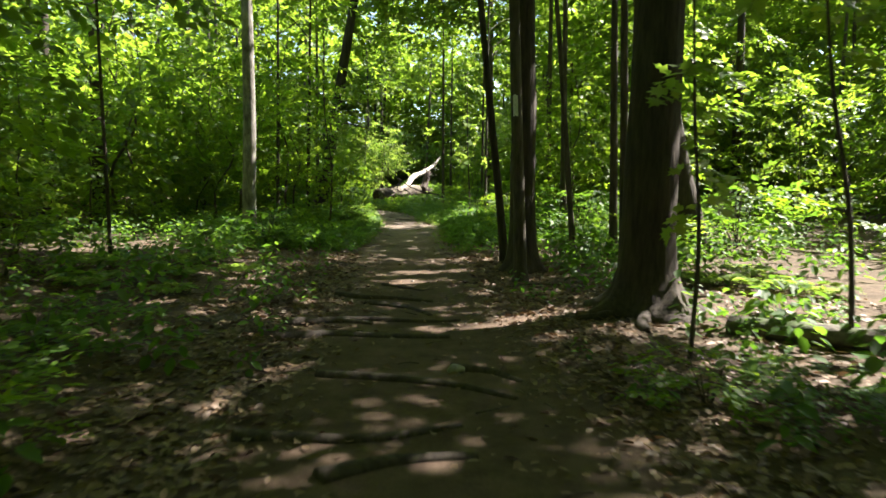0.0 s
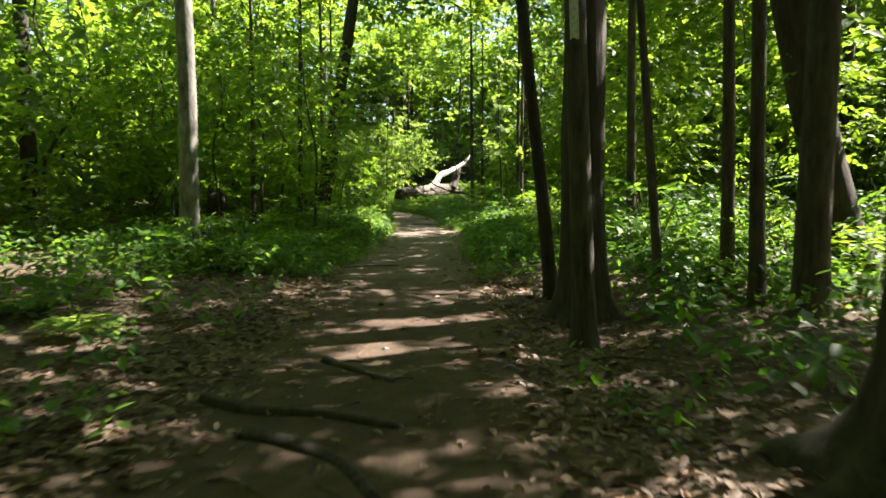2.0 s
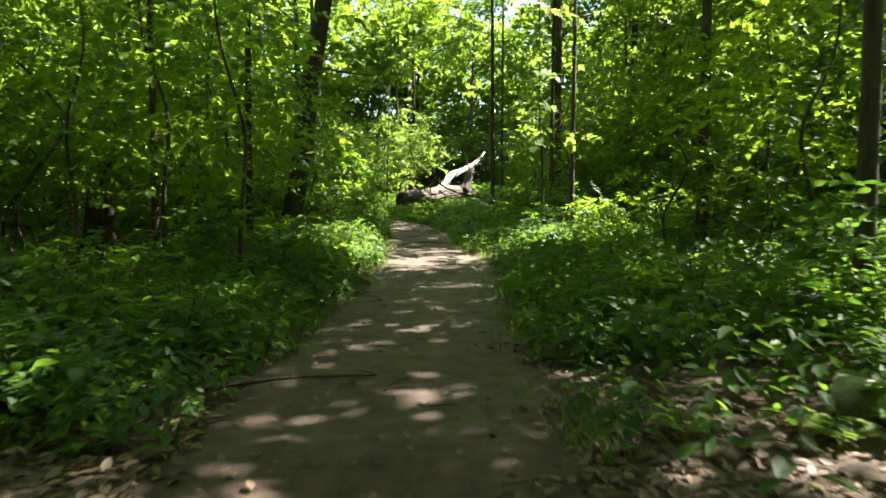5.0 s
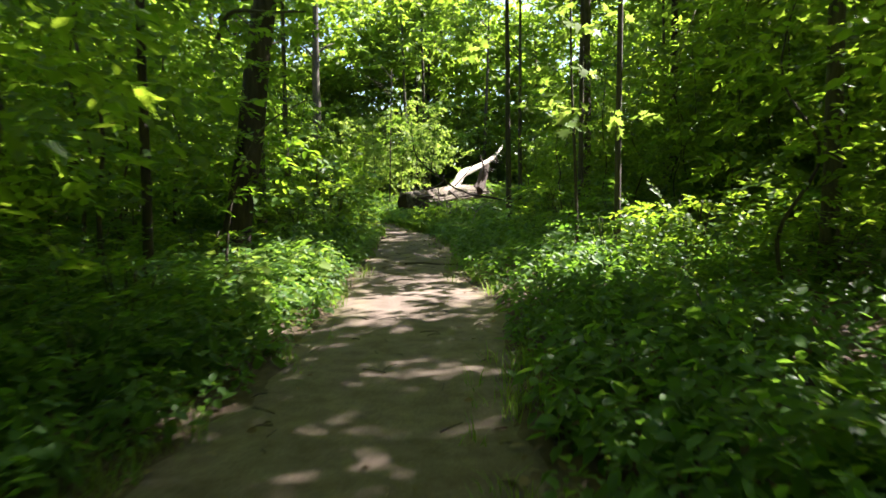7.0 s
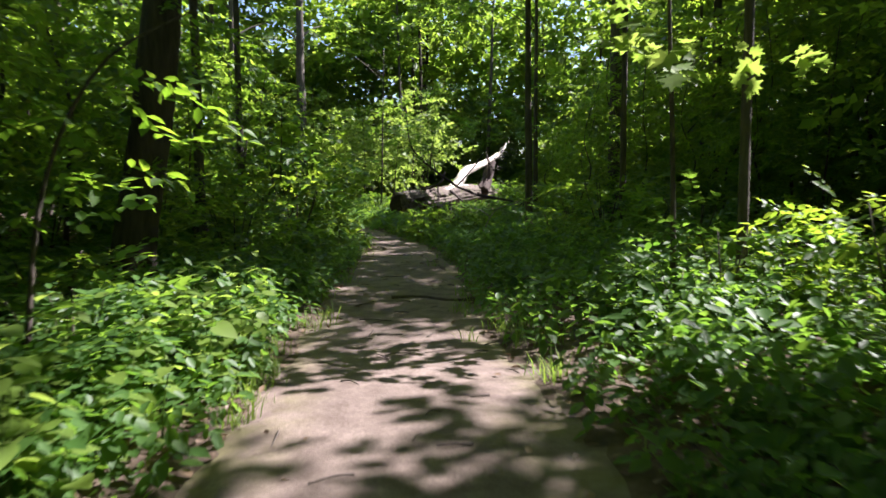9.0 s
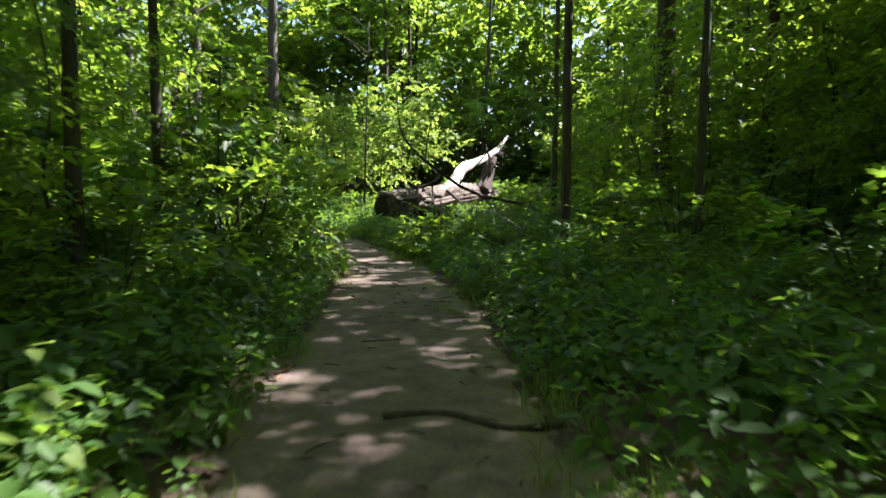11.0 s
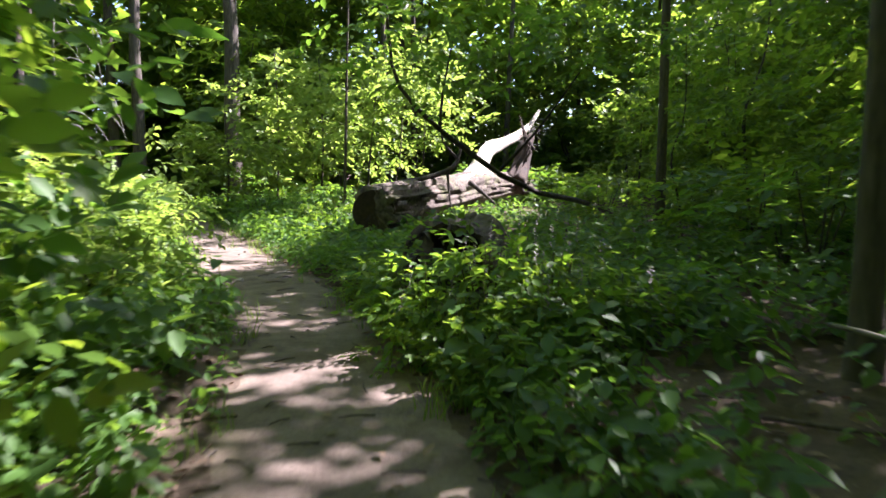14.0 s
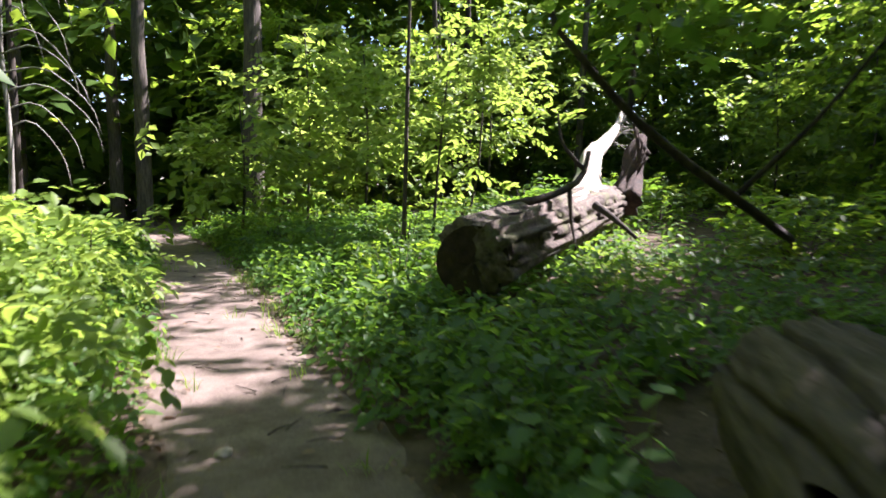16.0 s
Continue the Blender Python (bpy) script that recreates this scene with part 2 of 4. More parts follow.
def turns(yaw, pitch, roll):
    cy, sy, cp, sp_, cr, sr = np.cos(yaw), np.sin(yaw), np.cos(pitch), np.sin(pitch), np.cos(roll), np.sin(roll)
    z, o = np.zeros_like(cy), np.ones_like(cy)
    Z = np.stack([np.stack([cy, -sy, z], -1), np.stack([sy, cy, z], -1), np.stack([z, z, o], -1)], -2)
    X = np.stack([np.stack([o, z, z], -1), np.stack([z, cp, -sp_], -1), np.stack([z, sp_, cp], -1)], -2)
    Y = np.stack([np.stack([cr, z, sr], -1), np.stack([z, o, z], -1), np.stack([-sr, z, cr], -1)], -2)
    return Z @ X @ Y


def scatter(shape, P, yaw, pitch, roll, size):
    """Many copies of one shape as a single set of vertices and faces."""
    V, F = shape
    R = turns(np.asarray(yaw, float), np.asarray(pitch, float), np.asarray(roll, float))
    W = np.einsum("nij,vj->nvi", R, V) * np.asarray(size, float)[:, None, None] + np.asarray(P, float)[:, None]
    G = F[None] + (np.arange(len(P)) * len(V))[:, None, None]
    return W.reshape(-1, 3), G.reshape(-1, F.shape[1])


def joined(sets):
    V, F, base = [], [], 0
    for v, f in sets:
        V.append(v)
        F.append(f + base)
        base += len(v)
    return np.vstack(V), np.vstack(F)


def spray(shape, leaves, length, leaf, droop=0.12):
    """A flat twig of leaves from the origin along +y."""
    u = np.linspace(0.12, 1, leaves)
    side = np.where(np.arange(leaves) % 2, 1.0, -1.0)
    side[-1] = 0
    P = np.stack([rng.normal(0, 0.02, leaves), u * length, -droop * length * u**2 + rng.normal(0, 0.02, leaves)], -1)
    return scatter(shape, P, -side * rng.uniform(0.6, 1.25, leaves), rng.normal(-0.15, 0.3, leaves), rng.normal(0, 0.35, leaves), leaf * rng.uniform(0.65, 1.15, leaves))


def place_sprays(sprays, P, yaw, pitch, roll, size):
    """Sprays of one leaf shape, chosen in turn, at many places."""
    out, k = [], np.arange(len(P)) % len(sprays)
    for s_ in range(len(sprays)):
        q = k == s_
        if q.any():
            out.append(scatter(sprays[s_], P[q], yaw[q], pitch[q], roll[q], size[q]))
    return joined(out)


SPRAY_NEAR = [spray(BROAD, 13, 0.55, 0.125) for _ in range(6)]
SPRAY_FAR = [spray(KITE, 11, 0.62, 0.19) for _ in range(6)]
SPRAY_TOP = [spray(KITE, 10, 0.9, 0.30) for _ in range(6)]
SPRAY_LOBED = [spray(LOBED, 7, 0.42, 0.17) for _ in range(4)]


# ---- the plan: the trail's middle and half width along y ----
TRAIL = np.array([(-40, -0.2, 1.2), (-6, -0.1, 1.25), (3.7, -0.1, 1.22), (7, -0.2, 1.12), (10.9, -0.2, 1.03), (12.7, -0.36, 1.05), (15.6, -0.36, 0.97), (18.5, -0.27, 0.88), (20, -0.26, 0.93), (21.6, -0.35, 0.93), (23.5, -0.6, 0.84), (25, -0.75, 0.8), (28, -0.99, 0.8),
                  (30.2, -1.28, 0.72), (31.2, -1.34, 0.66), (32.6, -1.64, 0.6), (34.3, -2.2, 0.62), (36, -3.0, 0.64), (37.8, -3.93, 0.64), (40, -4.98, 0.6), (43.5, -6.7, 0.62), (46, -8.1, 0.62), (50, -10.6, 0.62), (60, -17, 0.62), (90, -38, 0.62)])


def trail_x(y):
    return np.interp(y, TRAIL[:, 0], TRAIL[:, 1])


def trail_w(y):
    return np.interp(y, TRAIL[:, 0], TRAIL[:, 2])


def off_trail(x, y):
    """Metres outside the trail's edge, square to it where it bends left."""
    slant = 1 / np.sqrt(1 + ((trail_x(y + 0.5) - trail_x(y - 0.5))) ** 2)
    return (np.abs(x - trail_x(y)) - trail_w(y)) * slant


def gz(x, y):
    d = float(off_trail(x, y))
    bank = 0.16 * min(max(d, 0), 3) / 3 + 0.02 * max(min(d, 14) - 3, 0)
    k = 1.0 if d > 0 else 0.3
    return bank + k * (0.07 * noise.noise((x * 0.35, y * 0.35, 3.1)) + 0.028 * noise.noise((x * 1.6, y * 1.6, 7.7)) + 0.01 * noise.noise((x * 5, y * 5, 1.7))) - 0.012


SUNNY = [(4.2, 5.8, 1.7, 1.0), (2.9, 5.2, 0.8, 0.8), (2.0, 7.2, 0.4, 0.22), (2.9, 4.1, 0.6, 0.45), (1.0, 4.3, 0.3, 0.1), (0.7, 2.9, 0.4, 0.1), (-0.1, 3.1, 0.3, 0.08), (0.8, 6.1, 0.6, 0.14), (-0.65, 8.5, 0.3, 0.06), (-0.1, 9.2, 0.4, 0.08), (0.05, 10.2, 0.42, 0.14), (-0.1, 11.9, 0.6, 0.14), (1.1, 11.9, 0.5, 0.2),
         (1.9, 12.7, 0.6, 0.3), (-0.3, 14.1, 0.5, 0.15), (6.0, 15.5, 2.0, 2.2), (-0.4, 16.0, 0.3, 0.1), (-1.0, 18.4, 0.3, 0.16), (-0.5, 18.9, 0.35, 0.12), (-1.0, 21.2, 0.5, 1.0), (-0.4, 22.4, 0.8, 0.4), (0.1, 21.9, 0.3, 0.25), (-0.4, 23.3, 0.9, 0.4), (-0.9, 26.6, 0.3, 0.12), (-2.1, 21.9, 1.3, 2.1), (2.6, 23.4, 1.4, 1.3), (1.75, 22.3, 0.8, 1.0),
         (-1.7, 28.2, 0.25, 0.12), (-1.2, 29.2, 0.2, 0.08), (-1.7, 30.4, 0.45, 0.3), (-1.4, 31.6, 0.5, 0.18), (-1.3, 32.7, 0.5, 0.16), (-1.4, 33.2, 0.5, 0.28), (-1.8, 32.65, 0.5, 0.35), (-2.5, 34.65, 0.6, 0.14), (-4.3, 39.1, 1.0, 1.5), (-5.7, 41.6, 1.2, 1.2), (-5.9, 36.9, 1.6, 1.9), (-4.2, 34.8, 0.65, 1.0), (-4.3, 36.2, 0.8, 0.8), (-2.7, 31.2, 0.4, 0.5), (-1.05, 33.45, 0.3, 0.2), (0.6, 30.1, 0.3, 0.3),
         (-1.4, 42.6, 1.5, 2.2), (-0.6, 46.2, 2.0, 2.0), (-3.0, 47, 3.2, 3.5), (-0.4, 50.5, 2, 3), (-9, 48, 2, 2), (6.0, 10, 2.0, 2.4), (-6.5, 13, 1.4, 1.6), (-2.6, 9.2, 0.4, 0.2)]


def in_sun(x, y, margin=1.0):
    w = 0.25 * noise.noise((x * 1.3, y * 1.3, 5.5))
    return any(((x - a) / c) ** 2 + ((y - b) / d) ** 2 < margin + w for a, b, c, d in SUNNY)


def shades_sun(x, y, heights, reach):
    """Whether a crown at those heights would shade one of the smaller sunny places."""
    for z in heights:
        a, b = shade_of(x, y, z)
        if any(((a - p) / (c + reach)) ** 2 + ((b - q) / (d + reach)) ** 2 < 1 for p, q, c, d in SUNNY if min(c, d) < 2.3):
            return True
    return False


def shade_of(x, y, z):
    return x - HX * SLIP * z, y - HY * SLIP * z


# ---- ground: one sheet to the horizon, and the trodden trail on it ----
gx = np.concatenate([[-400, -200, -110, -70, -50], np.linspace(-40, -14, 14)[:-1], np.linspace(-14, -5, 19)[:-1], np.linspace(-5, 4, 61)[:-1], np.linspace(4, 14, 21)[:-1], np.linspace(14, 40, 14), [50, 70, 110, 200, 400]])
gy = np.concatenate([[-400, -200, -100, -50, -30, -20, -12, -8], np.linspace(-5, 46, 300), np.linspace(46.5, 70, 40), [80, 100, 150, 250, 450]])
gv = np.array([(x, y, gz(x, y) if abs(x) < 60 and -40 < y < 110 else 0.3) for y in gy for x in gx])
i, j = np.meshgrid(np.arange(len(gy) - 1), np.arange(len(gx) - 1), indexing="ij")
q = i * len(gx) + j
ground = new("ground", mesh_of("ground", gv, np.stack([q, q + 1, q + 1 + len(gx), q + len(gx)], -1).reshape(-1, 4), M_FLOOR, True))
tagged(ground, "dark forest floor of soil and old leaves", "ground", kind="structure")

ty = np.concatenate([np.linspace(-30, -4, 30)[:-1], np.linspace(-4, 47, 340), np.linspace(47.5, 75, 40)])
tu = np.linspace(-1.12, 1.12, 25)
tv = []
for y in ty:
    for u in tu:
        edge = 1 + 0.22 * noise.noise((y * 0.9, u * 2 + 4, 0.3)) + 0.12 * noise.noise((y * 3.3, u * 3, 9))
        x = trail_x(y) + trail_w(y) * u * edge
        lift = 0.024 * (1 - abs(u) ** 5) - (0.03 if abs(u) > 1.05 else 0) + 0.012 * noise.noise((x * 2.5, y * 2.5, 2)) - 0.012 * (1 - u * u)
        tv.append((x, y, gz(x, y) + lift))
i, j = np.meshgrid(np.arange(len(ty) - 1), np.arange(len(tu) - 1), indexing="ij")
q = i * len(tu) + j
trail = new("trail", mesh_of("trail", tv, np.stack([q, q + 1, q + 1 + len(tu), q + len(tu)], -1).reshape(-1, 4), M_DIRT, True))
edge = trail.data.attributes.new("edge", "FLOAT", "POINT")
edge.data.foreach_set("value", np.array([np.clip((abs(u) - 0.5) / 0.45, 0, 1) * np.clip((y - 17) / 4, 0, 1) * np.clip((34 - y) / 3, 0, 1) for y in ty for u in tu], np.float32))
tagged(trail, "trodden footpath of pale brown packed dirt", "path", kind="structure")


# ---- trees ----
def crown_mesh(name, sprays, count, rx, rz, mat, layers=0):
    ang, rad = rng.uniform(0, 2 * np.pi, count), np.sqrt(rng.uniform(0.04, 1, count))
    h = rng.uniform(-1, 1, count)
    if layers:
        h = np.round(h * layers) / layers + rng.normal(0, 0.04, count)
    width = np.sqrt(np.clip(1 - np.abs(h) ** 2.2, 0.05, 1)) * rng.uniform(0.75, 1.2, count)
    P = np.stack([np.cos(ang) * rad * rx * width, np.sin(ang) * rad * rx * width, h * rz], -1)
    return mesh_of(name, *place_sprays(sprays, P, ang - np.pi / 2 + rng.normal(0, 0.5, count), rng.normal(-0.12, 0.3, count), rng.normal(0, 0.3, count), rng.uniform(0.7, 1.3, count)), mat)


CROWNS = [crown_mesh("crown", SPRAY_TOP, 70, 2.6, 2.4, M_FAR) for _ in range(4)]


def tree(name, x, y, dia, height, lean, bark, label, segs=14, ridge=0.06, flare=0.5, crown=True, limbs=3, group=""):
    base = new(name)
    z0 = gz(x, y)
    base.location = (x, y, z0)
    seed = rng.uniform(0, 50)
    n = 26 if dia > 0.3 else 16
    zs = np.concatenate([[-0.15, 0.0, 0.06, 0.14, 0.25, 0.45], np.linspace(0.8, height, n)])
    wob = 0.09 * dia
    pts = [(lean[0] * z + wob * noise.noise((seed, z * 0.5, 0)), lean[1] * z + wob * noise.noise((0, seed, z * 0.5)), z) for z in zs]
    rad = [dia / 2 * (1 + flare * math.exp(-max(z, 0) / 0.22)) * (1 - 0.62 * (max(z, 0) / height) ** 1.1) for z in zs]
    part("trunk", mesh_of("trunk", *tube(pts, rad, segs, ridge, flare * 0.55, seed), bark, True), base)
    for k in range(limbs):
        z = height * rng.uniform(0.55, 0.95)
        a = rng.uniform(0, 2 * np.pi)
        s0 = np.array([np.interp(z, zs, [p[0] for p in pts]), np.interp(z, zs, [p[1] for p in pts]), z])
        ln = rng.uniform(1.2, 2.4)
        line = curve_through([s0, s0 + (math.cos(a) * ln * 0.5, math.sin(a) * ln * 0.5, ln * 0.35), s0 + (math.cos(a) * ln, math.sin(a) * ln, ln * 0.55)], 7)
        part("limb", mesh_of("limb", *tube(line, np.linspace(dia * 0.16, dia * 0.04, 7), 6), bark, True), base)
    top = np.array(pts[-1])
    if crown and not shades_sun(x + top[0], y + top[1], (top[2] + z0 - 1.5, top[2] + z0 + 1.5), 1.6):
        part("crown", CROWNS[int(seed) % 4], base, "", pose(*top, 0, 0, float(seed) * 37))
    return tagged(base, label, "tree", group)


tree("oak_tree", 2.32, 6.4, 0.58, 13, (0.012, 0.0), M_BARK, "large dark-barked tree with flared roots beside the trail", 40, 0.08, 0.75)
tree("oak_tree", 1.64, 10.45, 0.44, 13, (-0.02, 0.0), M_BARK, "dark straight tree with furrowed bark at the trail edge", 36, 0.08, 0.6)
blazed = tree("maple_tree", 1.42, 9.32, 0.19, 11, (-0.05, -0.03), M_BARK2, "slender grey-brown tree with a white painted blaze", 18, 0.05, 0.3)
tree("maple_tree", 1.45, 11.3, 0.15, 9, (-0.11, 0.02), M_BARK, "thin leaning dark tree at the trail edge", 12, 0.05, 0.3)
tree("maple_tree", 2.87, 12.1, 0.12, 9, (-0.10, -0.02), M_BARK2, "thin leaning tree with grey bark in undergrowth", 10, 0.04, 0.3)
tree("maple_tree", 3.4, 15.4, 0.17, 10, (-0.02, 0.0), M_BARK2, "slim grey tree standing in the undergrowth", 10, 0.04, 0.3)
tree("maple_tree", 3.36, 10.5, 0.16, 9, (-0.04, -0.01), M_BARK2, "slim brown tree standing in the undergrowth", 10, 0.04, 0.3)
tree("maple_tree", 3.47, 11.5, 0.16, 9, (-0.03, 0.0), M_BARK2, "slim brown tree standing in the undergrowth", 10, 0.04, 0.3)
tree("ash_tree", 3.52, 9.8, 0.29, 12, (0.0, 0.0), M_BARK2, "grey-brown tree trunk near a pale fallen log", 18, 0.05, 0.35)
tree("oak_tree", 5.45, 12.6, 0.56, 13, (-0.25, 0.02), M_BARK, "thick dark leaning tree trunk with rough bark", 22, 0.09, 0.5)
tree("beech_tree", -3.86, 14.7, 0.31, 12, (0.0, 0.01), M_PALE, "pale grey tree with smooth sunlit bark", 20, 0.04, 0.3)
tree("maple_tree", -4.1, 19.1, 0.11, 8, (0.01, 0), M_TWIG, "thin dark tree among dense green leaves", 8, 0.03, 0.2)
tree("maple_tree", -4.95, 10.1, 0.07, 6, (-0.02, 0), M_TWIG, "very thin dark young tree in the wood", 8, 0.03, 0.2)
tree("oak_tree", -3.72, 25.0, 0.46, 13, (0.16, 0.03), M_BARK, "large dark leaning tree close to the trail", 26, 0.09, 0.5)
tree("maple_tree", -3.7, 22.0, 0.13, 9, (0.02, 0), M_BARK, "dark slim tree behind a leaning one", 12, 0.05, 0.3)
tree("maple_tree", -4.25, 28.4, 0.17, 10, (0.0, 0), M_BARK2, "slim dark tree in leafy shade", 10, 0.04, 0.3)
tree("maple_tree", -4.2, 30.2, 0.14, 10, (0.0, 0), M_BARK2, "slim dark tree in leafy shade", 10, 0.04, 0.3)
tree("ash_tree", -8.2, 50.5, 0.55, 14, (0.01, 0), M_BARK2, "tall grey-brown tree beyond the bend of the trail", 16, 0.05, 0.3)
tree("ash_tree", -11.9, 52, 0.45, 14, (0, 0), M_BARK2, "tall grey-brown tree deep in the wood", 14, 0.05, 0.3)
tree("ash_tree", -13.3, 53, 0.4, 14, (0, 0), M_BARK2, "tall grey-brown tree deep in the wood", 14, 0.05, 0.3)
tree("ash_tree", -15.6, 52, 0.42, 14, (0.01, 0), M_BARK2, "tall grey-brown tree deep in the wood", 14, 0.05, 0.3)
tree("ash_tree", -14.2, 50, 0.2, 12, (0.0, 0), M_BARK, "slim dark tree deep in the wood", 10, 0.05, 0.3)
tree("ash_tree", 3.86, 36.3, 0.45, 13, (0.0, 0), M_BARK2, "straight grey-brown tree behind green bushes", 16, 0.05, 0.3)
tree("maple_tree", 1.94, 38.7, 0.15, 10, (0.0, 0), M_BARK2, "thin straight tree near the fallen trunk", 10, 0.04, 0.3)
tree("ash_tree", 7.7, 40, 0.36, 13, (0.0, 0), M_BARK, "dark straight tree in the shaded wood", 14, 0.05, 0.3)
tree("maple_tree", 1.25, 32.4, 0.16, 10, (-0.01, 0), M_BARK2, "slim grey tree amid low bushes", 12, 0.04, 0.3)
tree("maple_tree", 3.06, 31.7, 0.14, 10, (0.0, 0), M_BARK2, "slim grey tree amid low bushes", 10, 0.04, 0.3)
tree("maple_tree", 4.2, 21.4, 0.2, 11, (-0.01, 0), M_BARK2, "grey tree standing behind a bush", 12, 0.04, 0.3)
tree("maple_tree", 2.4, 23.8, 0.1, 9, (0.0, 0), M_BARK2, "thin young tree behind a bush", 10, 0.04, 0.3)
tree("maple_tree", -3.35, 42.9, 0.07, 6, (0.03, 0), M_TWIG, "thin young tree near the fallen trunk", 8, 0.03, 0.2)

# tall trees further back, on both sides and beyond the bend
made = 0
while made < 48:
    x, y = rng.uniform(-20, 19), rng.uniform(4, 64)
    if (abs(x) < 6.5 and y < 49) or off_trail(x, y) < 1.5 or (-9 < x < -2 and y < 50) or shades_sun(x, y, (10, 13), 1.5):
        continue
    tree("forest_tree", x, y, rng.uniform(0.14, 0.4), rng.uniform(10, 14), (rng.normal(0, 0.02), 0), M_BARK if rng.random() < 0.6 else M_BARK2, "tall straight forest tree half hidden by leaves", 9, 0.04, 0.3, True, 1, "tall trees of the wood")
    made += 1

# the white blaze painted on the slim tree
bt = [(-0.05 * z + 0.06, -0.03 * z) for z in (2.43, 2.75)]
bz = []
for k, z in enumerate(np.linspace(2.44, 2.74, 7)):
    for a in np.linspace(-2.25, -1.45, 5):
        r = 0.089
        bz.append((-0.05 * z + r * math.cos(a), -0.03 * z + r * math.sin(a), z + 0.01 * math.sin(a * 9)))
q = np.array([(i * 5 + j, i * 5 + j + 1, i * 5 + j + 6, i * 5 + j + 5) for i in range(6) for j in range(4)])
part("blaze", mesh_of("blaze", bz, q, m_blaze, True), blazed, "white painted trail blaze")

# ---- the wood on both sides: young trees ----
NEAR_CROWN = [crown_mesh("foliage", SPRAY_NEAR, 125, 1.25, 1.5, M_LEAF, 5) for _ in range(5)]
FAR_CROWN = [crown_mesh("foliage", SPRAY_FAR, 150, 1.6, 1.9, M_FAR, 5) for _ in range(5)]
STEM = [mesh_of("stem", *tube(curve_through([(0, 0, -0.1), (0.06 + w, 0.03, 0.8), (-w, 0.14 + w, 1.7), (w * 1.6, -0.05, 2.7), (0.05 - w, 0.12, 4.2)], 18), np.linspace(0.032, 0.007, 18), 7), M_TWIG, True) for w in (0.1, -0.16, 0.2, -0.07, 0.14)]
SAPLINGS = []
for far, crowns in ((False, NEAR_CROWN), (True, FAR_CROWN)):
    for k, me in enumerate(crowns):
        ob = new("young_tree")
        part("stem", STEM[k % 5], ob)
        part("foliage", me, ob, "", pose(0, 0, 2.5))
        tagged(ob, "slender young tree with layers of green leaves", "young tree", "young trees of the wood")
        ob.location = (0, 0, -60)
        SAPLINGS.append((far, ob))


def sapling(x, y, size, far=None, turn=None):
    far = (abs(x) > 7 or y > 40) if far is None else far
    pool = [o for f, o in SAPLINGS if f == far]
    ob = pool[int(rng.integers(len(pool)))]
    c = copy_thing(ob, pose(x, y, gz(x, y) - 0.03, rng.normal(0, 3), rng.normal(0, 3), rng.uniform(0, 360)) @ Matrix.Diagonal((size, size, size * rng.uniform(0.9, 1.15), 1)))
    return c


def open_view(x, y, reach, size):
    """Whether the crown of that reach keeps clear of the trail and of the view along it."""
    if off_trail(x, y) < 0.75 * reach + 0.2:
        return False
    if 24 < y < 57 and -2.3 - reach - 0.03 * (y - 24) < x < 1.3 + 1.1 * reach:
        return False
    if y <= 15 and -3.0 - 0.5 * reach < x < 2.6 + 0.5 * reach:
        return False
    if y < 12 and 3 < x < 5.5:
        return False
    if 10 < y < 15 and -5.2 < x < 0:
        return False
    if -7.5 < x < -2 and 33 < y < 42 or -17 < x < -6 and 40 < y < 50.5:
        return False
    if shades_sun(x, y, (1.3 * size, 2.5 * size, 3.7 * size), 0.8 * reach):
        return False
    return True


made = 0
tries = 0
spots = []
while made < 290 and tries < 20000:
    tries += 1
    x, y = rng.uniform(-17, 17), rng.uniform(-6, 62)
    size = rng.uniform(0.75, 1.5) * (1.15 if abs(x) > 7 or y > 40 else 0.9)
    if not open_view(x, y, size * 1.35, size) or any((x - a) ** 2 + (y - b) ** 2 < 1.1 for a, b in spots):
        continue
    spots.append((x, y))
    sapling(x, y, size)
    made += 1
for far, ob in SAPLINGS:
    for o in list(ob.children) + [ob]:
        bpy.data.objects.remove(o)

# ---- overhead canopy with gaps, and the far wood that closes the place ----
def closed(x, y):
    """How closed the canopy is over a place in its shade, from 0 to 2."""
    d = off_trail(x, y)
    if x < 0.6 and -5 < y < 5:
        return 1.5
    if d < 1.1:
        return 1.25 if y < 12.5 else 1.6 if y < 20 else 1.2 if y < 24 else 1.6 if y < 33.8 else 2.0
    if -7 < x < -2 and 28.5 < y < 33:
        return 0.45
    if 0.0 < x < 14 and 24.5 < y < 36:
        return 1.2 if x < 1.2 else 1.5 if y < 31 else 0.4 if x < 2.6 else 1.5
    if -3.2 < x < 14 and 34 <= y < 41.2:
        return 1.7
    if 0.7 < x < 15 and 41.2 <= y < 62:
        return 1.2 if y < 48 else 1.0
    if 1.2 < x < 9 and -1 < y < 3.4:
        return 1.2
    if 1.9 < x < 9 and 1.5 < y < 6.0:
        return 0.05
    if 1.0 < x < 3.6 and 6.4 < y < 10.5:
        return 1.5
    if -3.5 < x < -1 and 6 < y < 15:
        return 1.25
    if 3.2 < x < 10 and 4 < y < 20:
        return 0.2
    if -9 < x < -1 and -5 < y < 9:
        return 1.2
    if -10 < x < -3.4 and 9 < y < 20:
        return 0.9 if y < 16 else 0.7
    if -10 < x < -2.2 and 15 < y < 29:
        return 2.0
    if 1 < x < 15 and 20.5 < y < 27:
        return 1.6
    if 0.8 < x < 3 and 14 < y < 21:
        return 0.45
    if 0.8 < x < 3.5 and 7.5 < y < 15.5:
        return 0.8
    return 0.06 if y > 43 else 0.22


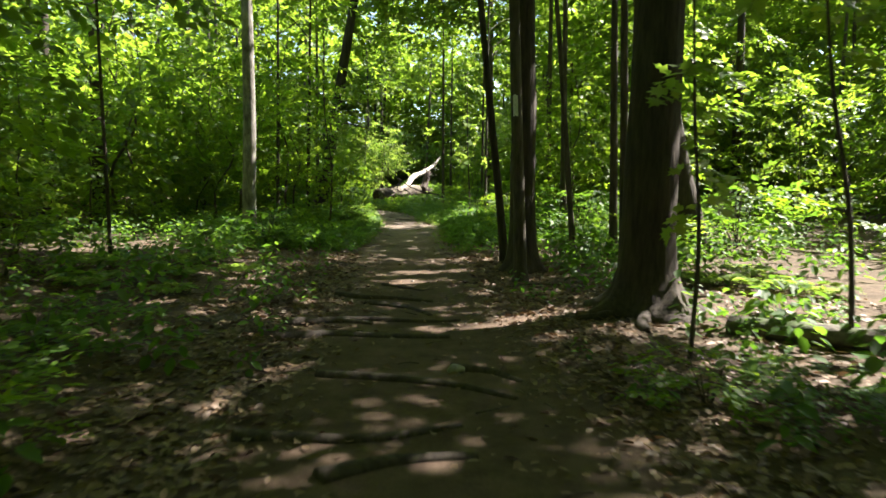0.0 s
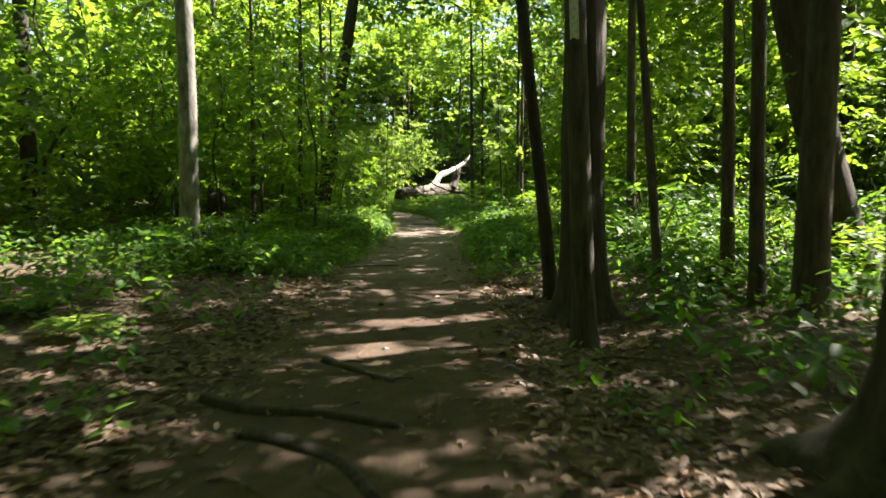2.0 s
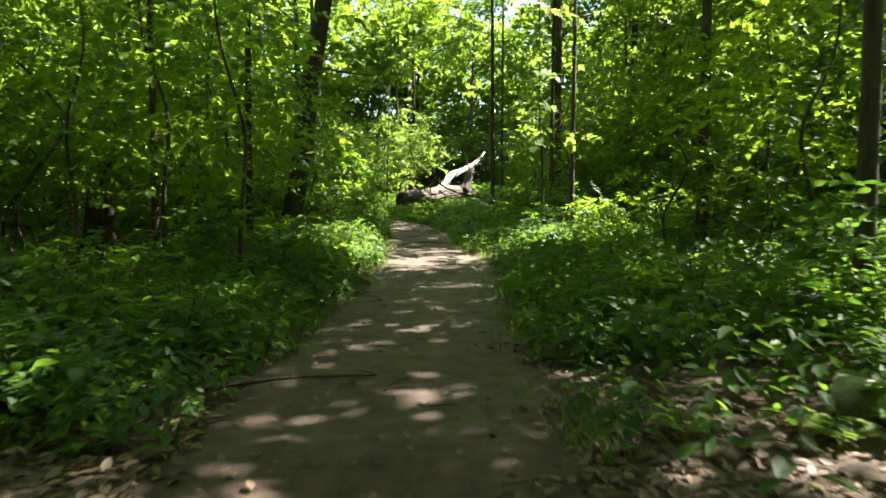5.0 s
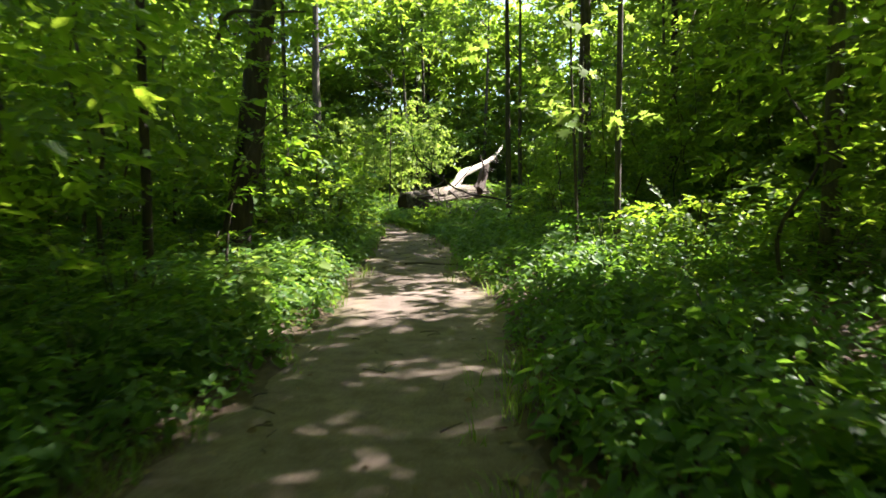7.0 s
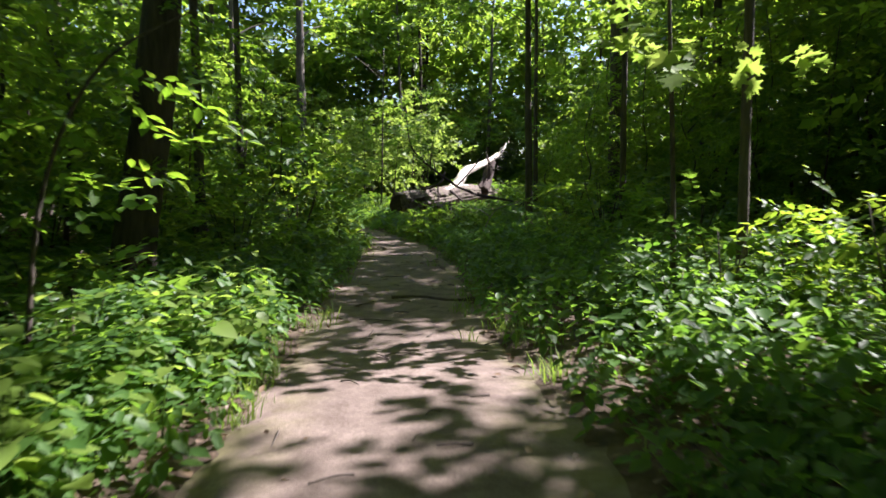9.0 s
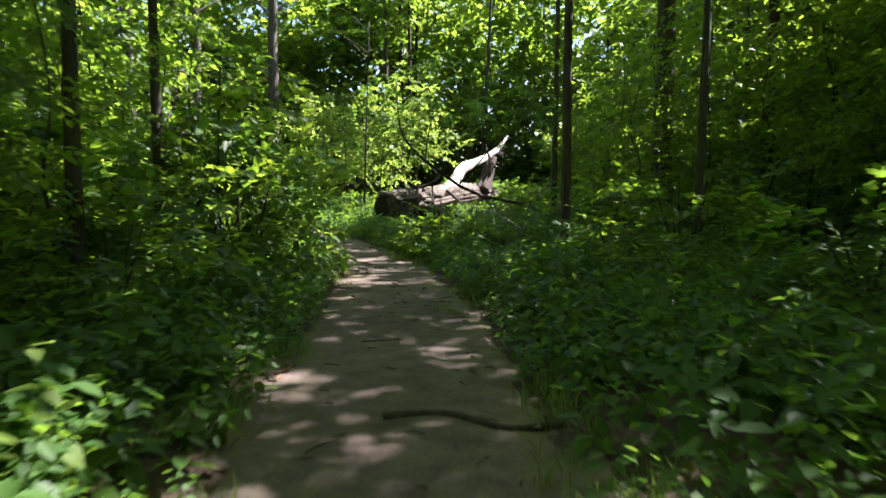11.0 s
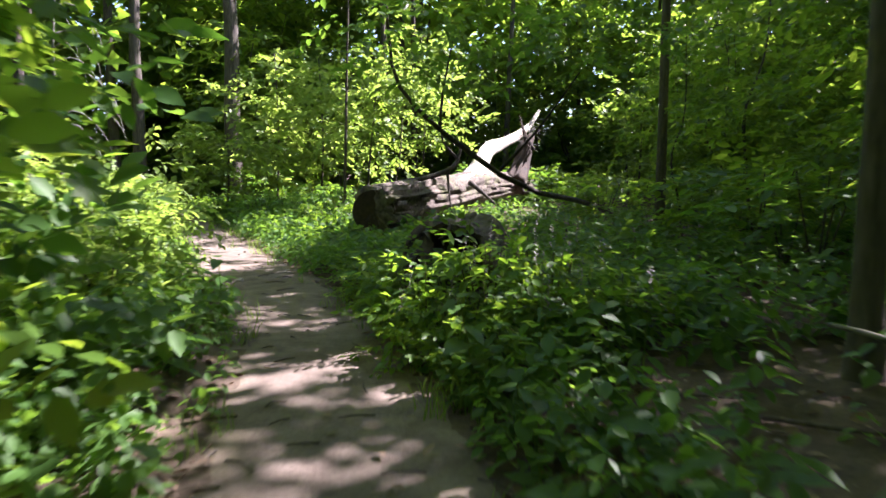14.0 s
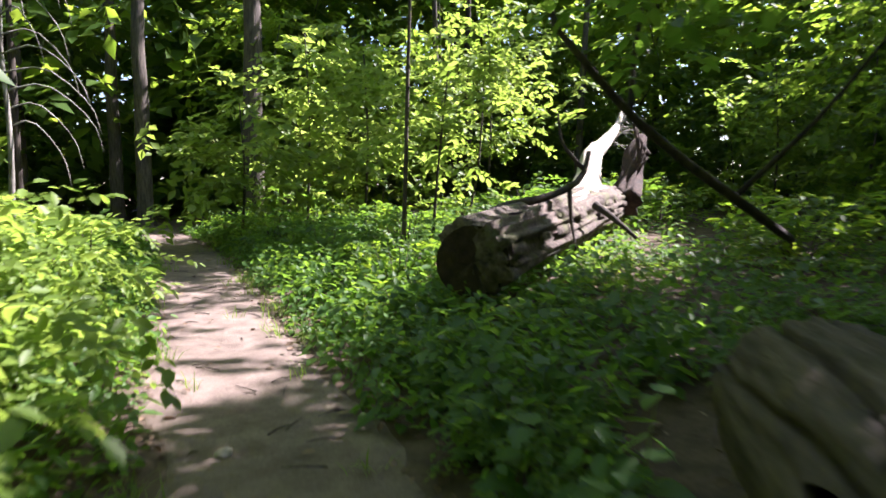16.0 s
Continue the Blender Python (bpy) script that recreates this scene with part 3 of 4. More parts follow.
cp = []
for _ in range(26000):
    a, b, z, yaw, size = rng.uniform(-15, 15), rng.uniform(-8, 62), rng.uniform(7.5, 14), rng.uniform(0, 6.3), rng.uniform(0.7, 1.25)
    ends = [(a - math.sin(yaw) * k * size, b + math.cos(yaw) * k * size) for k in (0.1, 0.5, 1.0)]
    if any(in_sun(*e, 1.1) for e in ends) and rng.random() > (0.3 if 22.9 < b < 23.8 and a > -1.6 else 0.04):
        continue
    k = closed(*ends[1])
    if rng.random() > k or noise.noise((a * 1.6, b * 1.6, 8.2)) > (0.9 if k > 1.5 or (k > 0.99 and a < -1.2) else 0.55) or (k < 0.8 and noise.noise((a * 0.6, b * 0.6, 2.2)) > 0.24):
        continue
    for _ in range(2 if rng.random() < k - 1 else 1):
        cp.append((a + HX * SLIP * z, b + HY * SLIP * z, z, yaw, size))
        yaw, z = yaw + 2.0, z + 0.6 if z < 13 else z - 0.7
cp = np.array(cp)
n = len(cp)
canopy = new("forest_canopy", mesh_of("forest_canopy", *place_sprays(SPRAY_TOP, cp[:, :3], cp[:, 3], rng.normal(0, 0.25, n), rng.normal(0, 0.3, n), cp[:, 4]), M_FAR))
tagged(canopy, "high leafy canopy of the wood with gaps", "tree canopy", kind="stuff")

fw = []
while len(fw) < 21000:
    a, r = rng.uniform(0, 2 * np.pi), rng.uniform(24, 36)
    x, y = math.sin(a) * r * 0.85, 28 + math.cos(a) * r * 1.25
    z = (13 if x > -6 else 21) * rng.random() ** 1.1
    if noise.noise((x * 0.3, y * 0.3, z * 0.3)) > 0.2 or (abs(x) < 5 and -6 < y < 5):
        continue
    fw.append((x, y, z))
while len(fw) < 23500:
    x, y, z = rng.uniform(-25, -9), rng.uniform(56, 66), 9 * rng.random() ** 1.1
    if off_trail(x, y) > 1.0:
        fw.append((x, y, z))
fw = np.array(fw)
n = len(fw)
far_wood = new("far_woods", mesh_of("far_woods", *place_sprays(SPRAY_TOP, fw, rng.uniform(0, 6.3, n), rng.normal(0, 0.5, n), rng.normal(0, 0.4, n), rng.uniform(1.4, 2.6, n)), M_FAR))
tagged(far_wood, "dense green foliage of the distant wood", "woods", kind="stuff")


# ---- fallen trunk beyond the bend ----
fallen = new("fallen_tree_trunk")
fallen.location = (-2.25, 39.15, 0.03)
axis = curve_through([(0, 0, 0.60), (0.75, 2.2, 0.70), (1.7, 4.7, 0.84), (2.6, 7.6, 0.86), (3.4, 10.2, 0.80)], 40)
part("log", mesh_of("log", *tube(axis, np.interp(np.linspace(0, 1, 40), [0, 0.1, 0.5, 1], [0.335, 0.32, 0.33, 0.2]), 64, 0.36, 0, 3.3), M_LOGBARK, True), fallen, "thick fallen trunk with cracked mossy bark")
for k in range(70):
    u, a = rng.uniform(0.02, 0.75), rng.uniform(-0.5, 3.6)
    c = axis[int(u * 39)]
    ln, wd = rng.uniform(0.10, 0.28), rng.uniform(0.03, 0.07)
    r = 0.335 if u < 0.6 else 0.29
    plate = []
    for q0, q1, h in ((-1, -1, 0), (1, -1, 0), (1, 1, 0), (-1, 1, 0), (-0.7, -0.8, 0.022), (0.7, -0.7, 0.022), (0.75, 0.8, 0.022), (-0.7, 0.75, 0.022)):
        b = a + q0 * wd / r
        plate.append((c[0] + 0.35 * q1 * ln + (r + h) * math.cos(b), c[1] + 0.93 * q1 * ln - 0.34 * (r + h) * math.cos(b) * 0.5, c[2] + (r + h) * math.sin(b)))
    part("bark_plate", mesh_of("bark_plate", plate, np.array([(4, 5, 6, 7), (0, 1, 5, 4), (1, 2, 6, 5), (2, 3, 7, 6), (3, 0, 4, 7)]), M_LOGBARK), fallen)
face = []
for k, r in enumerate((0.0, 0.1, 0.2, 0.28, 0.325)):
    for a in np.arange(24) / 24 * 2 * np.pi:
        face.append((r * math.cos(a), -0.02 - 0.035 * noise.noise((r * 9, a * 2, 4)) + 0.05 * (0.3 - r) * (k < 3), 0.60 + r * math.sin(a)))
q = np.array([(i * 24 + j, i * 24 + (j + 1) % 24, i * 24 + 24 + (j + 1) % 24, i * 24 + 24 + j) for i in range(4) for j in range(24)])
part("cut_end", mesh_of("cut_end", face, q, M_DARKWOOD, True), fallen, "dark rotten sawn end of the trunk")
limb_line = curve_through([(1.45, 4.3, 0.95), (1.72, 5.2, 1.3), (1.95, 6.4, 1.72), (2.3, 8.0, 1.92), (3.0, 11.0, 2.3), (3.6, 13.2, 2.75), (4.15, 15.2, 3.45)], 34)
part("bare_limb", mesh_of("bare_limb", *tube(limb_line, np.interp(np.linspace(0, 1, 34), [0, 0.15, 0.4, 0.7, 1], [0.27, 0.21, 0.17, 0.14, 0.05]), 20, 0.28, 0, 8.1), M_DEAD, True), fallen, "bleached bare limb without bark")
part("bare_wood", mesh_of("bare_wood", *tube(curve_through([(0.95, 2.7, 0.84), (1.3, 3.8, 0.94), (1.7, 5.0, 1.02), (2.2, 6.4, 1.0)], 18), np.interp(np.linspace(0, 1, 18), [0, 0.2, 0.8, 1], [0.08, 0.24, 0.24, 0.1]), 28, 0.3, 0, 5.1), M_DEAD, True), fallen, "bleached bare wood where bark fell off")
part("broken_slab", mesh_of("broken_slab", *tube(curve_through([(2.6, 6.9, 0.9), (2.85, 7.4, 1.4), (3.05, 7.8, 1.9), (3.2, 8.0, 2.2)], 14), np.linspace(0.3, 0.05, 14), 20, 0.9, 0, 6.2), M_DARKWOOD, True), fallen, "torn dark brown splintered wood")
for k in range(7):
    a = 0.5 + 0.35 * k
    p0 = np.array([2.75 + 0.07 * k, 7.2 + 0.05 * k, 1.2 + 0.1 * k])
    part("splinter", mesh_of("splinter", *tube(curve_through([p0, p0 + (0.2 * math.cos(a), -0.05, 0.3), p0 + (0.42 * math.cos(a), 0.0, 0.55 + 0.05 * k)], 7), np.linspace(0.06, 0.012, 7), 7, 0.4, 0, k * 3.3), M_DARKWOOD, True), fallen, "torn dark brown splinter")
for pts, r in (([(0.1, 0.6, 0.93), (0.3, 1.7, 1.02), (0.8, 2.0, 1.12), (1.2, 2.2, 1.32), (1.32, 2.3, 1.66)], 0.065), ([(1.08, 2.15, 1.28), (1.1, 2.1, 0.9), (1.16, 2.02, 0.5)], 0.032), ([(1.5, 2.9, 1.0), (1.68, 2.7, 0.86), (1.97, 2.55, 0.6)], 0.055), ([(1.25, 2.25, 1.45), (1.0, 2.2, 1.75), (0.95, 2.3, 2.1)], 0.03)):
    part("broken_branch", mesh_of("broken_branch", *tube(curve_through(pts, 12), np.linspace(r, r * 0.4, 12), 9, 0.15), M_BARK, True), fallen)
for k in range(14):
    a = rng.uniform(-0.9, 1.6)
    p0 = np.array([2.9 + 0.07 * k, 9.6 + 0.3 * k, 2.1 + 0.07 * k])
    part("dead_twig", mesh_of("dead_twig", *tube(curve_through([p0, p0 + (0.35 * math.cos(a), 0.1, 0.3 * math.sin(a)), p0 + (0.75 * math.cos(a), 0.2, 0.45 * math.sin(a) - 0.1)], 6), np.linspace(0.014, 0.004, 6), 5), M_PALE, True), fallen)
tagged(fallen, "large fallen tree trunk with a bleached limb in sunlight", "fallen log")

# ---- hollow log close to the trail ----
hollow = new("hollow_log")
hollow.location = (-1.02, 34.25, -0.03)
hollow.rotation_euler = (0, 0, radians(-8))
na, nl, outer, inner = 130, 40, [], []
for i in range(nl):
    u = i / (nl - 1)
    for j in range(na):
        a = j / na * 2 * np.pi
        jag = (0.11 * noise.noise((math.cos(a) * 2.2, math.sin(a) * 2.2, 1.5)) + 0.10 * noise.noise((a * 4, 0, 7)) + 0.05 * noise.noise((a * 13, 0, 2))) * (1 - u)
        notch = (0.55 * math.exp(-((a - 2.75) / 0.28) ** 2) + 0.28 * math.exp(-((a - 1.75) / 0.2) ** 2) + 0.2 * math.exp(-((a - 0.7) / 0.25) ** 2)) * (1 - u) ** 3
        y = 1.75 * u + jag + notch
        crack = sum(-d * math.exp(-((a - c - 0.10 * math.sin(y * w + c) - 0.05 * noise.noise((y * 3, c, 0))) / 0.03) ** 2) for c, w, d in ((2.05, 2.0, 0.10), (2.6, 3.4, 0.07), (1.5, 2.6, 0.06)))
        r = 0.372 + 0.025 * noise.noise((math.cos(a) * 2, math.sin(a) * 2, y * 0.7)) + 0.014 * noise.noise((a * 5, y * 1.6, 3)) + 0.016 * noise.noise((a * 19, y * 3.5, 4)) + 0.008 * noise.noise((a * 45, y * 5, 9)) + crack
        outer.append((r * math.cos(a) * 1.02, y, 0.46 + r * math.sin(a)))
        ri = min(r - 0.02, 0.33 + 0.03 * noise.noise((a * 2, y * 2, 5)) - 0.06 * u)
        inner.append((ri * math.cos(a), y, 0.46 + ri * math.sin(a)))
i, j = np.meshgrid(np.arange(nl - 1), np.arange(na), indexing="ij")
q = np.stack([i * na + j, i * na + (j + 1) % na, (i + 1) * na + (j + 1) % na, (i + 1) * na + j], -1).reshape(-1, 4)
rim = np.array([(j, nl * na + j, nl * na + (j + 1) % na, (j + 1) % na) for j in range(na)])
part("shell", mesh_of("shell", outer + inner[:na], [q[:, ::-1], np.where(rim < nl * na, rim, rim)], M_HOLLOW, True), hollow, "cracked barkless grey-brown log shell")
# inner wall and back of the log, a much darker brown than the shell
part("hollow", mesh_of("hollow", inner + [(0, 1.75, 0.46)], [q, np.array([((nl - 1) * na + k, (nl - 1) * na + (k + 1) % na, nl * na) for k in range(na)])], M_DARKWOOD, True), hollow, "dark brown hollow inside the log")
for pts, w in (([(-0.16, 0.45, 0.80), (-0.20, 0.22, 0.70), (-0.17, 0.02, 0.52), (-0.24, -0.06, 0.34)], 0.075), ([(-0.20, 0.4, 0.80), (-0.30, 0.12, 0.72), (-0.36, -0.02, 0.56)], 0.05), ([(0.05, 0.3, 0.84), (0.02, 0.1, 0.80), (-0.06, -0.05, 0.72)], 0.045), ([(0.27, 0.2, 0.7), (0.31, 0.02, 0.58), (0.30, -0.1, 0.42)], 0.04)):
    part("splintered_flap", mesh_of("splintered_flap", *tube(curve_through(pts, 12), np.interp(np.linspace(0, 1, 12), [0, 0.5, 1], [w, w * 0.8, w * 0.15]), 10, 0.5, 0, w * 60), M_HOLLOW, True), hollow, "torn splintered wood at the rim")
tagged(hollow, "weathered hollow log with cracks and open dark end", "hollow log")


# ---- logs, stumps, sticks, roots, stones ----
def lying_log(name, a, b, r, mat, label, category="log"):
    ob = new(name)
    ob.location = a
    d = np.subtract(b, a)
    line = curve_through([(0, 0, 0), d * 0.35 + (0, 0.04, 0.01), d * 0.7 + (0.03, 0, 0), d], 18)
    part("log", mesh_of("log", *tube(line, np.linspace(r, r * 0.8, 18), 18, 0.12, 0, r * 31), mat, True), ob)
    return tagged(ob, label, category)


lying_log("fallen_log", (2.15, 13.5, gz(2.15, 13.5) + 0.09), (4.8, 10.9, gz(4.8, 10.9) + 0.11), 0.12, M_BIRCH, "pale bleached fallen log lying in the undergrowth")
lying_log("fallen_log", (3.1, 15.9, gz(3.1, 15.9) + 0.12), (5.2, 15.0, gz(5.2, 15) + 0.14), 0.16, M_MOSSLOG, "mossy dark fallen log beside the bushes")
lying_log("fallen_log", (2.75, 5.35, gz(2.75, 5.35) + 0.06), (4.6, 3.6, gz(4.6, 3.6) + 0.08), 0.1, M_MOSSLOG, "dark rotting log on leaf litter")
lying_log("fallen_log", (5.0, 21.6, gz(5, 21.6) + 0.3), (8.5, 22.4, gz(8.5, 22.4) + 0.35), 0.17, M_BIRCH, "grey fallen log lying deep in shade")
stump = new("broken_stump")
stump.location = (-5.1, 19.5, gz(-5.1, 19.5))
part("wood", mesh_of("wood", *tube([(0, 0, z) for z in (-0.1, 0.05, 0.2, 0.45, 0.7, 0.85, 0.9)], [0.36, 0.28, 0.22, 0.19, 0.17, 0.13, 0.05], 22, 0.4, 0.5, 2.2), M_DARKWOOD, True), stump)
for k in range(6):
    a = k * 1.05
    p0 = np.array([0.13 * math.cos(a), 0.13 * math.sin(a), 0.55])
    part("splinter", mesh_of("splinter", *tube(curve_through([p0, p0 + (0.02 * math.cos(a), 0, 0.3), p0 + (-0.02, 0.03, 0.45 + 0.12 * math.sin(k * 2.1))], 6), np.linspace(0.07, 0.01, 6), 7, 0.4, 0, k * 1.7), M_DARKWOOD, True), stump)
tagged(stump, "dark broken rotten tree stump among leaves", "stump")


def thin_line(name, part_name, pts, r0, r1, mat, label, category, n=14, segs=7, ridge=0.15):
    ob = new(name)
    p0 = np.array(pts[0], float)
    ob.location = p0
    part(part_name, mesh_of(part_name, *tube(curve_through(np.subtract(pts, p0), n), np.linspace(r0, r1, n), segs, ridge, 0, float(p0[0]) * 7), mat, True), ob)
    return tagged(ob, label, category)


def on_ground(pts, lift=0.0):
    return [(x, y, gz(x, y) + lift) for x, y in pts]


ROOT = "dark exposed tree root crossing the trodden dirt"
for pts, r in (([(-1.45, 5.35), (-0.9, 5.5), (-0.4, 5.42), (0.15, 5.4)], 0.045), ([(-1.05, 6.15), (-0.6, 6.25), (-0.1, 6.12), (0.3, 6.2)], 0.04), ([(-1.15, 7.75), (-0.8, 7.55), (-0.4, 7.5), (0.05, 7.3)], 0.045),
               ([(-0.6, 8.7), (-0.3, 8.4), (-0.05, 8.15)], 0.03), ([(-0.75, 7.2), (-0.5, 7.1), (-0.2, 6.85), (0.0, 6.5)], 0.04), ([(-0.65, 2.4), (-0.3, 2.6), (0.15, 2.65)], 0.045), ([(-1.5, 6.0), (-1.0, 6.15), (-0.6, 6.05)], 0.045), ([(0.1, 4.35), (0.4, 4.25), (0.6, 4.0)], 0.04), ([(2.0, 6.25), (1.75, 6.1), (1.5, 6.05)], 0.06), ([(2.2, 6.0), (2.05, 5.7), (2.0, 5.4)], 0.06),
               ([(-0.9, 4.2), (-0.3, 4.05), (0.2, 3.85), (0.5, 3.6)], 0.04), ([(-1.2, 3.0), (-0.5, 2.9), (0.1, 3.1)], 0.035)):
    thin_line("tree_root", "root", on_ground(pts, 0.006), r * 1.5, r * 0.7, M_BARK, ROOT, "root", 16, 10, 0.3)
thin_line("tree_root", "root", on_ground([(-0.85, 25.2), (-0.5, 25.25), (-0.2, 25.05), (0.1, 25.1)], 0.012), 0.035, 0.02, M_BARK, ROOT, "root", 14, 9)
STICK = "thin dead stick lying on the ground"
for pts, r in (([(-1.6, 14.05), (-1.1, 14.3), (-0.5, 14.38)], 0.016), ([(2.6, 11.9), (3.0, 11.9), (3.4, 11.6)], 0.014), ([(1.1, 8.5), (1.5, 8.75), (1.9, 8.5)], 0.012), ([(-0.1, 32.8), (0.2, 32.3), (0.55, 32.1)], 0.01), ([(-0.95, 34.0), (-1.2, 33.3)], 0.008), ([(0.2, 3.3), (0.45, 3.45)], 0.008), ([(-1.2, 26.9), (-0.9, 27.0)], 0.007), ([(-1.9, 29.6), (-1.65, 29.5)], 0.007), ([(0.35, 11.0), (0.5, 11.3)], 0.007), ([(0.29, 35.2), (0.33, 34.3), (0.51, 33.3)], 0.012), ([(0.5, 31.9), (0.9, 31.6), (1.2, 31.7)], 0.014), ([(0.7, 31.2), (1.0, 31.0), (1.1, 30.8)], 0.01)):
    thin_line("stick", "stick", on_ground(pts, 0.03), r, r * 0.5, M_TWIG, STICK, "stick", 8, 6)
for pts in ([(0.2, 30.6, 0.25), (0.38, 30.45, 0.68), (0.6, 30.5, 0.85), (0.9, 30.6, 0.9)], [(0.36, 30.46, 0.66), (0.2, 30.5, 0.78), (0.05, 30.55, 0.82)], [(-4.6, 19.0, 0.55), (-4.2, 19.0, 0.7), (-3.7, 19.1, 0.6)]):
    thin_line("dead_branch", "branch", pts, 0.013, 0.006, M_PALE, "pale bare dead branch sticking up from bushes", "branch", 8, 6)
dead = new("dead_sapling")
dead.location = (-9.5, 43.2, gz(-9.5, 43.2))
part("stem", mesh_of("stem", *tube(curve_through([(0, 0, -0.1), (0.08, 0, 1.8), (-0.05, 0.1, 3.4), (0.1, 0.1, 5.2)], 16), np.linspace(0.05, 0.02, 16), 8, 0.1), M_PALE, True), dead)
for k in range(11):
    a, z = rng.uniform(-0.9, 0.9), 2.0 + 0.28 * k
    ln = rng.uniform(0.7, 1.3)
    part("dead_twig", mesh_of("dead_twig", *tube(curve_through([(0, 0.05, z), (ln * 0.5 * math.cos(a), ln * 0.5 * math.sin(a), z + 0.1), (ln * math.cos(a), ln * math.sin(a), z - 0.4), (ln * 1.15 * math.cos(a), ln * 1.1 * math.sin(a), z - 0.9)], 9), np.linspace(0.016, 0.005, 9), 6), M_PALE, True), dead)
tagged(dead, "dead grey sapling with drooping bare twigs", "sapling")
for x, y, r in ((0.14, 4.3, 0.07), (-3.4, 36.3, 0.05), (-3.1, 35.2, 0.04), (0.62, 22.5, 0.035), (-0.2, 9.1, 0.03)):
    bm = bmesh.new()
    bmesh.ops.create_icosphere(bm, subdivisions=3, radius=r)
    for v in bm.verts:
        v.co *= 1 + 0.35 * noise.noise(v.co / r * 0.9 + Vector((x, y, 0)))
        v.co.z *= 0.6
    me = bpy.data.meshes.new("stone")
    bm.to_mesh(me)
    bm.free()
    me.materials.append(m_stone)
    ob = new("stone", me)
    ob.location = (x, y, gz(x, y) + r * 0.35)
    tagged(ob, "small dark stone lying on the dirt path", "stone")


# ---- young trees and boughs with places of their own ----
def leafy(name, stems, sprays, mat, label, category, spots_, per=1, spread=0.25, size=(0.8, 1.2), bark=M_TWIG):
    """A plant with stems through given points, and sprays of leaves near given points."""
    ob = new(name)
    p0 = np.array(stems[0][0][0], float)
    ob.location = p0
    for pts, r in stems:
        part("stem", mesh_of("stem", *tube(curve_through(np.subtract(pts, p0), 14), np.linspace(r, r * 0.3, 14), 8, 0.1), bark, True), ob)
    P = np.repeat(np.subtract(spots_, p0), per, 0)
    P = P + rng.normal(0, spread, P.shape) * (1, 1, 0.5)
    n = len(P)
    part("foliage", mesh_of("foliage", *place_sprays(sprays, P, rng.uniform(0, 6.3, n), rng.normal(-0.15, 0.3, n), rng.normal(0, 0.3, n), rng.uniform(*size, n)), mat), ob)
    return tagged(ob, label, category)


def on_line(a, b, n):
    return [tuple(np.array(a) + (np.array(b) - a) * k) for k in np.linspace(0, 1, n)]


leafy("maple_sapling", [([(1.95, 4.3, 0.1), (2.0, 4.35, 1.0), (1.94, 4.4, 2.0), (1.9, 4.45, 3.2)], 0.022)], SPRAY_LOBED, M_YOUNG_LIT, "thin crooked sapling with bright yellow-green leaves", "sapling", [(2.45, 5.1, 1.55), (2.55, 5.2, 1.75), (2.3, 4.9, 1.3), (1.8, 4.4, 2.3), (1.7, 4.4, 2.1), (2.0, 4.5, 3.0)], 2, 0.14, (0.8, 1.2))
leafy("maple_sapling", [([(3.5, 4.7, 0.1), (3.42, 4.72, 1.2), (3.2, 4.75, 2.4), (3.05, 4.8, 4.0)], 0.028)], SPRAY_LOBED, M_LEAF, "thin leaning dark sapling with a few leaves", "sapling", [(3.2, 4.8, 2.8), (3.0, 4.9, 3.3), (3.3, 5.0, 3.0)], 4, 0.3)
leafy("maple_sapling", [([(1.85, 23.9, 0.0), (1.8, 23.85, 1.5), (1.72, 23.8, 3.0), (1.7, 23.9, 5.4)], 0.03)], SPRAY_LOBED, M_YOUNG_LIT, "young maple with sunlit yellow-green lobed leaves", "sapling", on_line((1.7, 23.7, 2.3), (1.6, 23.9, 5.4), 7) + [(1.3, 23.6, 2.9), (2.1, 23.7, 2.5), (1.2, 23.7, 3.6), (1.9, 23.6, 2.3)], 2, 0.28, (0.9, 1.4))
leafy("beech_sapling", [([(-2.6, 21.6, 0.0), (-2.5, 21.7, 1.2), (-2.2, 21.9, 2.0), (-1.7, 22.2, 2.4)], 0.02)], SPRAY_NEAR, M_LEAF, "small sapling with pointed leaves near the trail", "sapling", [(-2.0, 22.1, 1.65), (-1.8, 22.2, 1.9), (-2.2, 21.9, 1.4), (-2.3, 21.6, 1.8), (-2.6, 21.4, 1.2)], 4, 0.25)
leafy("maple_bough", [([(-2.9, 22.5, 3.2), (-2.4, 21.6, 3.3), (-1.7, 20.8, 3.1), (-1.2, 20.2, 2.95)], 0.03)], SPRAY_NEAR, M_LEAF, "leafy bough reaching out over the trail", "bough", on_line((-2.6, 22, 3.2), (-1.1, 20.2, 3.0), 8), 2, 0.25, (0.6, 0.95))
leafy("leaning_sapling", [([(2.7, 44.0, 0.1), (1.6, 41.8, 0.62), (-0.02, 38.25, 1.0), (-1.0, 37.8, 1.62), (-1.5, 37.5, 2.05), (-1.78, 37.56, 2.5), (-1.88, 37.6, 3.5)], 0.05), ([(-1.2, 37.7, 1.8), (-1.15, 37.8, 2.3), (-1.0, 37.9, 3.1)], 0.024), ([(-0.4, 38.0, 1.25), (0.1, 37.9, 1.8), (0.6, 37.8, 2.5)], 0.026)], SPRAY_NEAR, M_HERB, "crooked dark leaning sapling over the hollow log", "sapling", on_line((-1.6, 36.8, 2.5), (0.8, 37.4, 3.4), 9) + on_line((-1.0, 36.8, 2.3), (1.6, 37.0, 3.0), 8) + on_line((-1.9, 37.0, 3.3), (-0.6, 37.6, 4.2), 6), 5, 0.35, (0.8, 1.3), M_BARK)
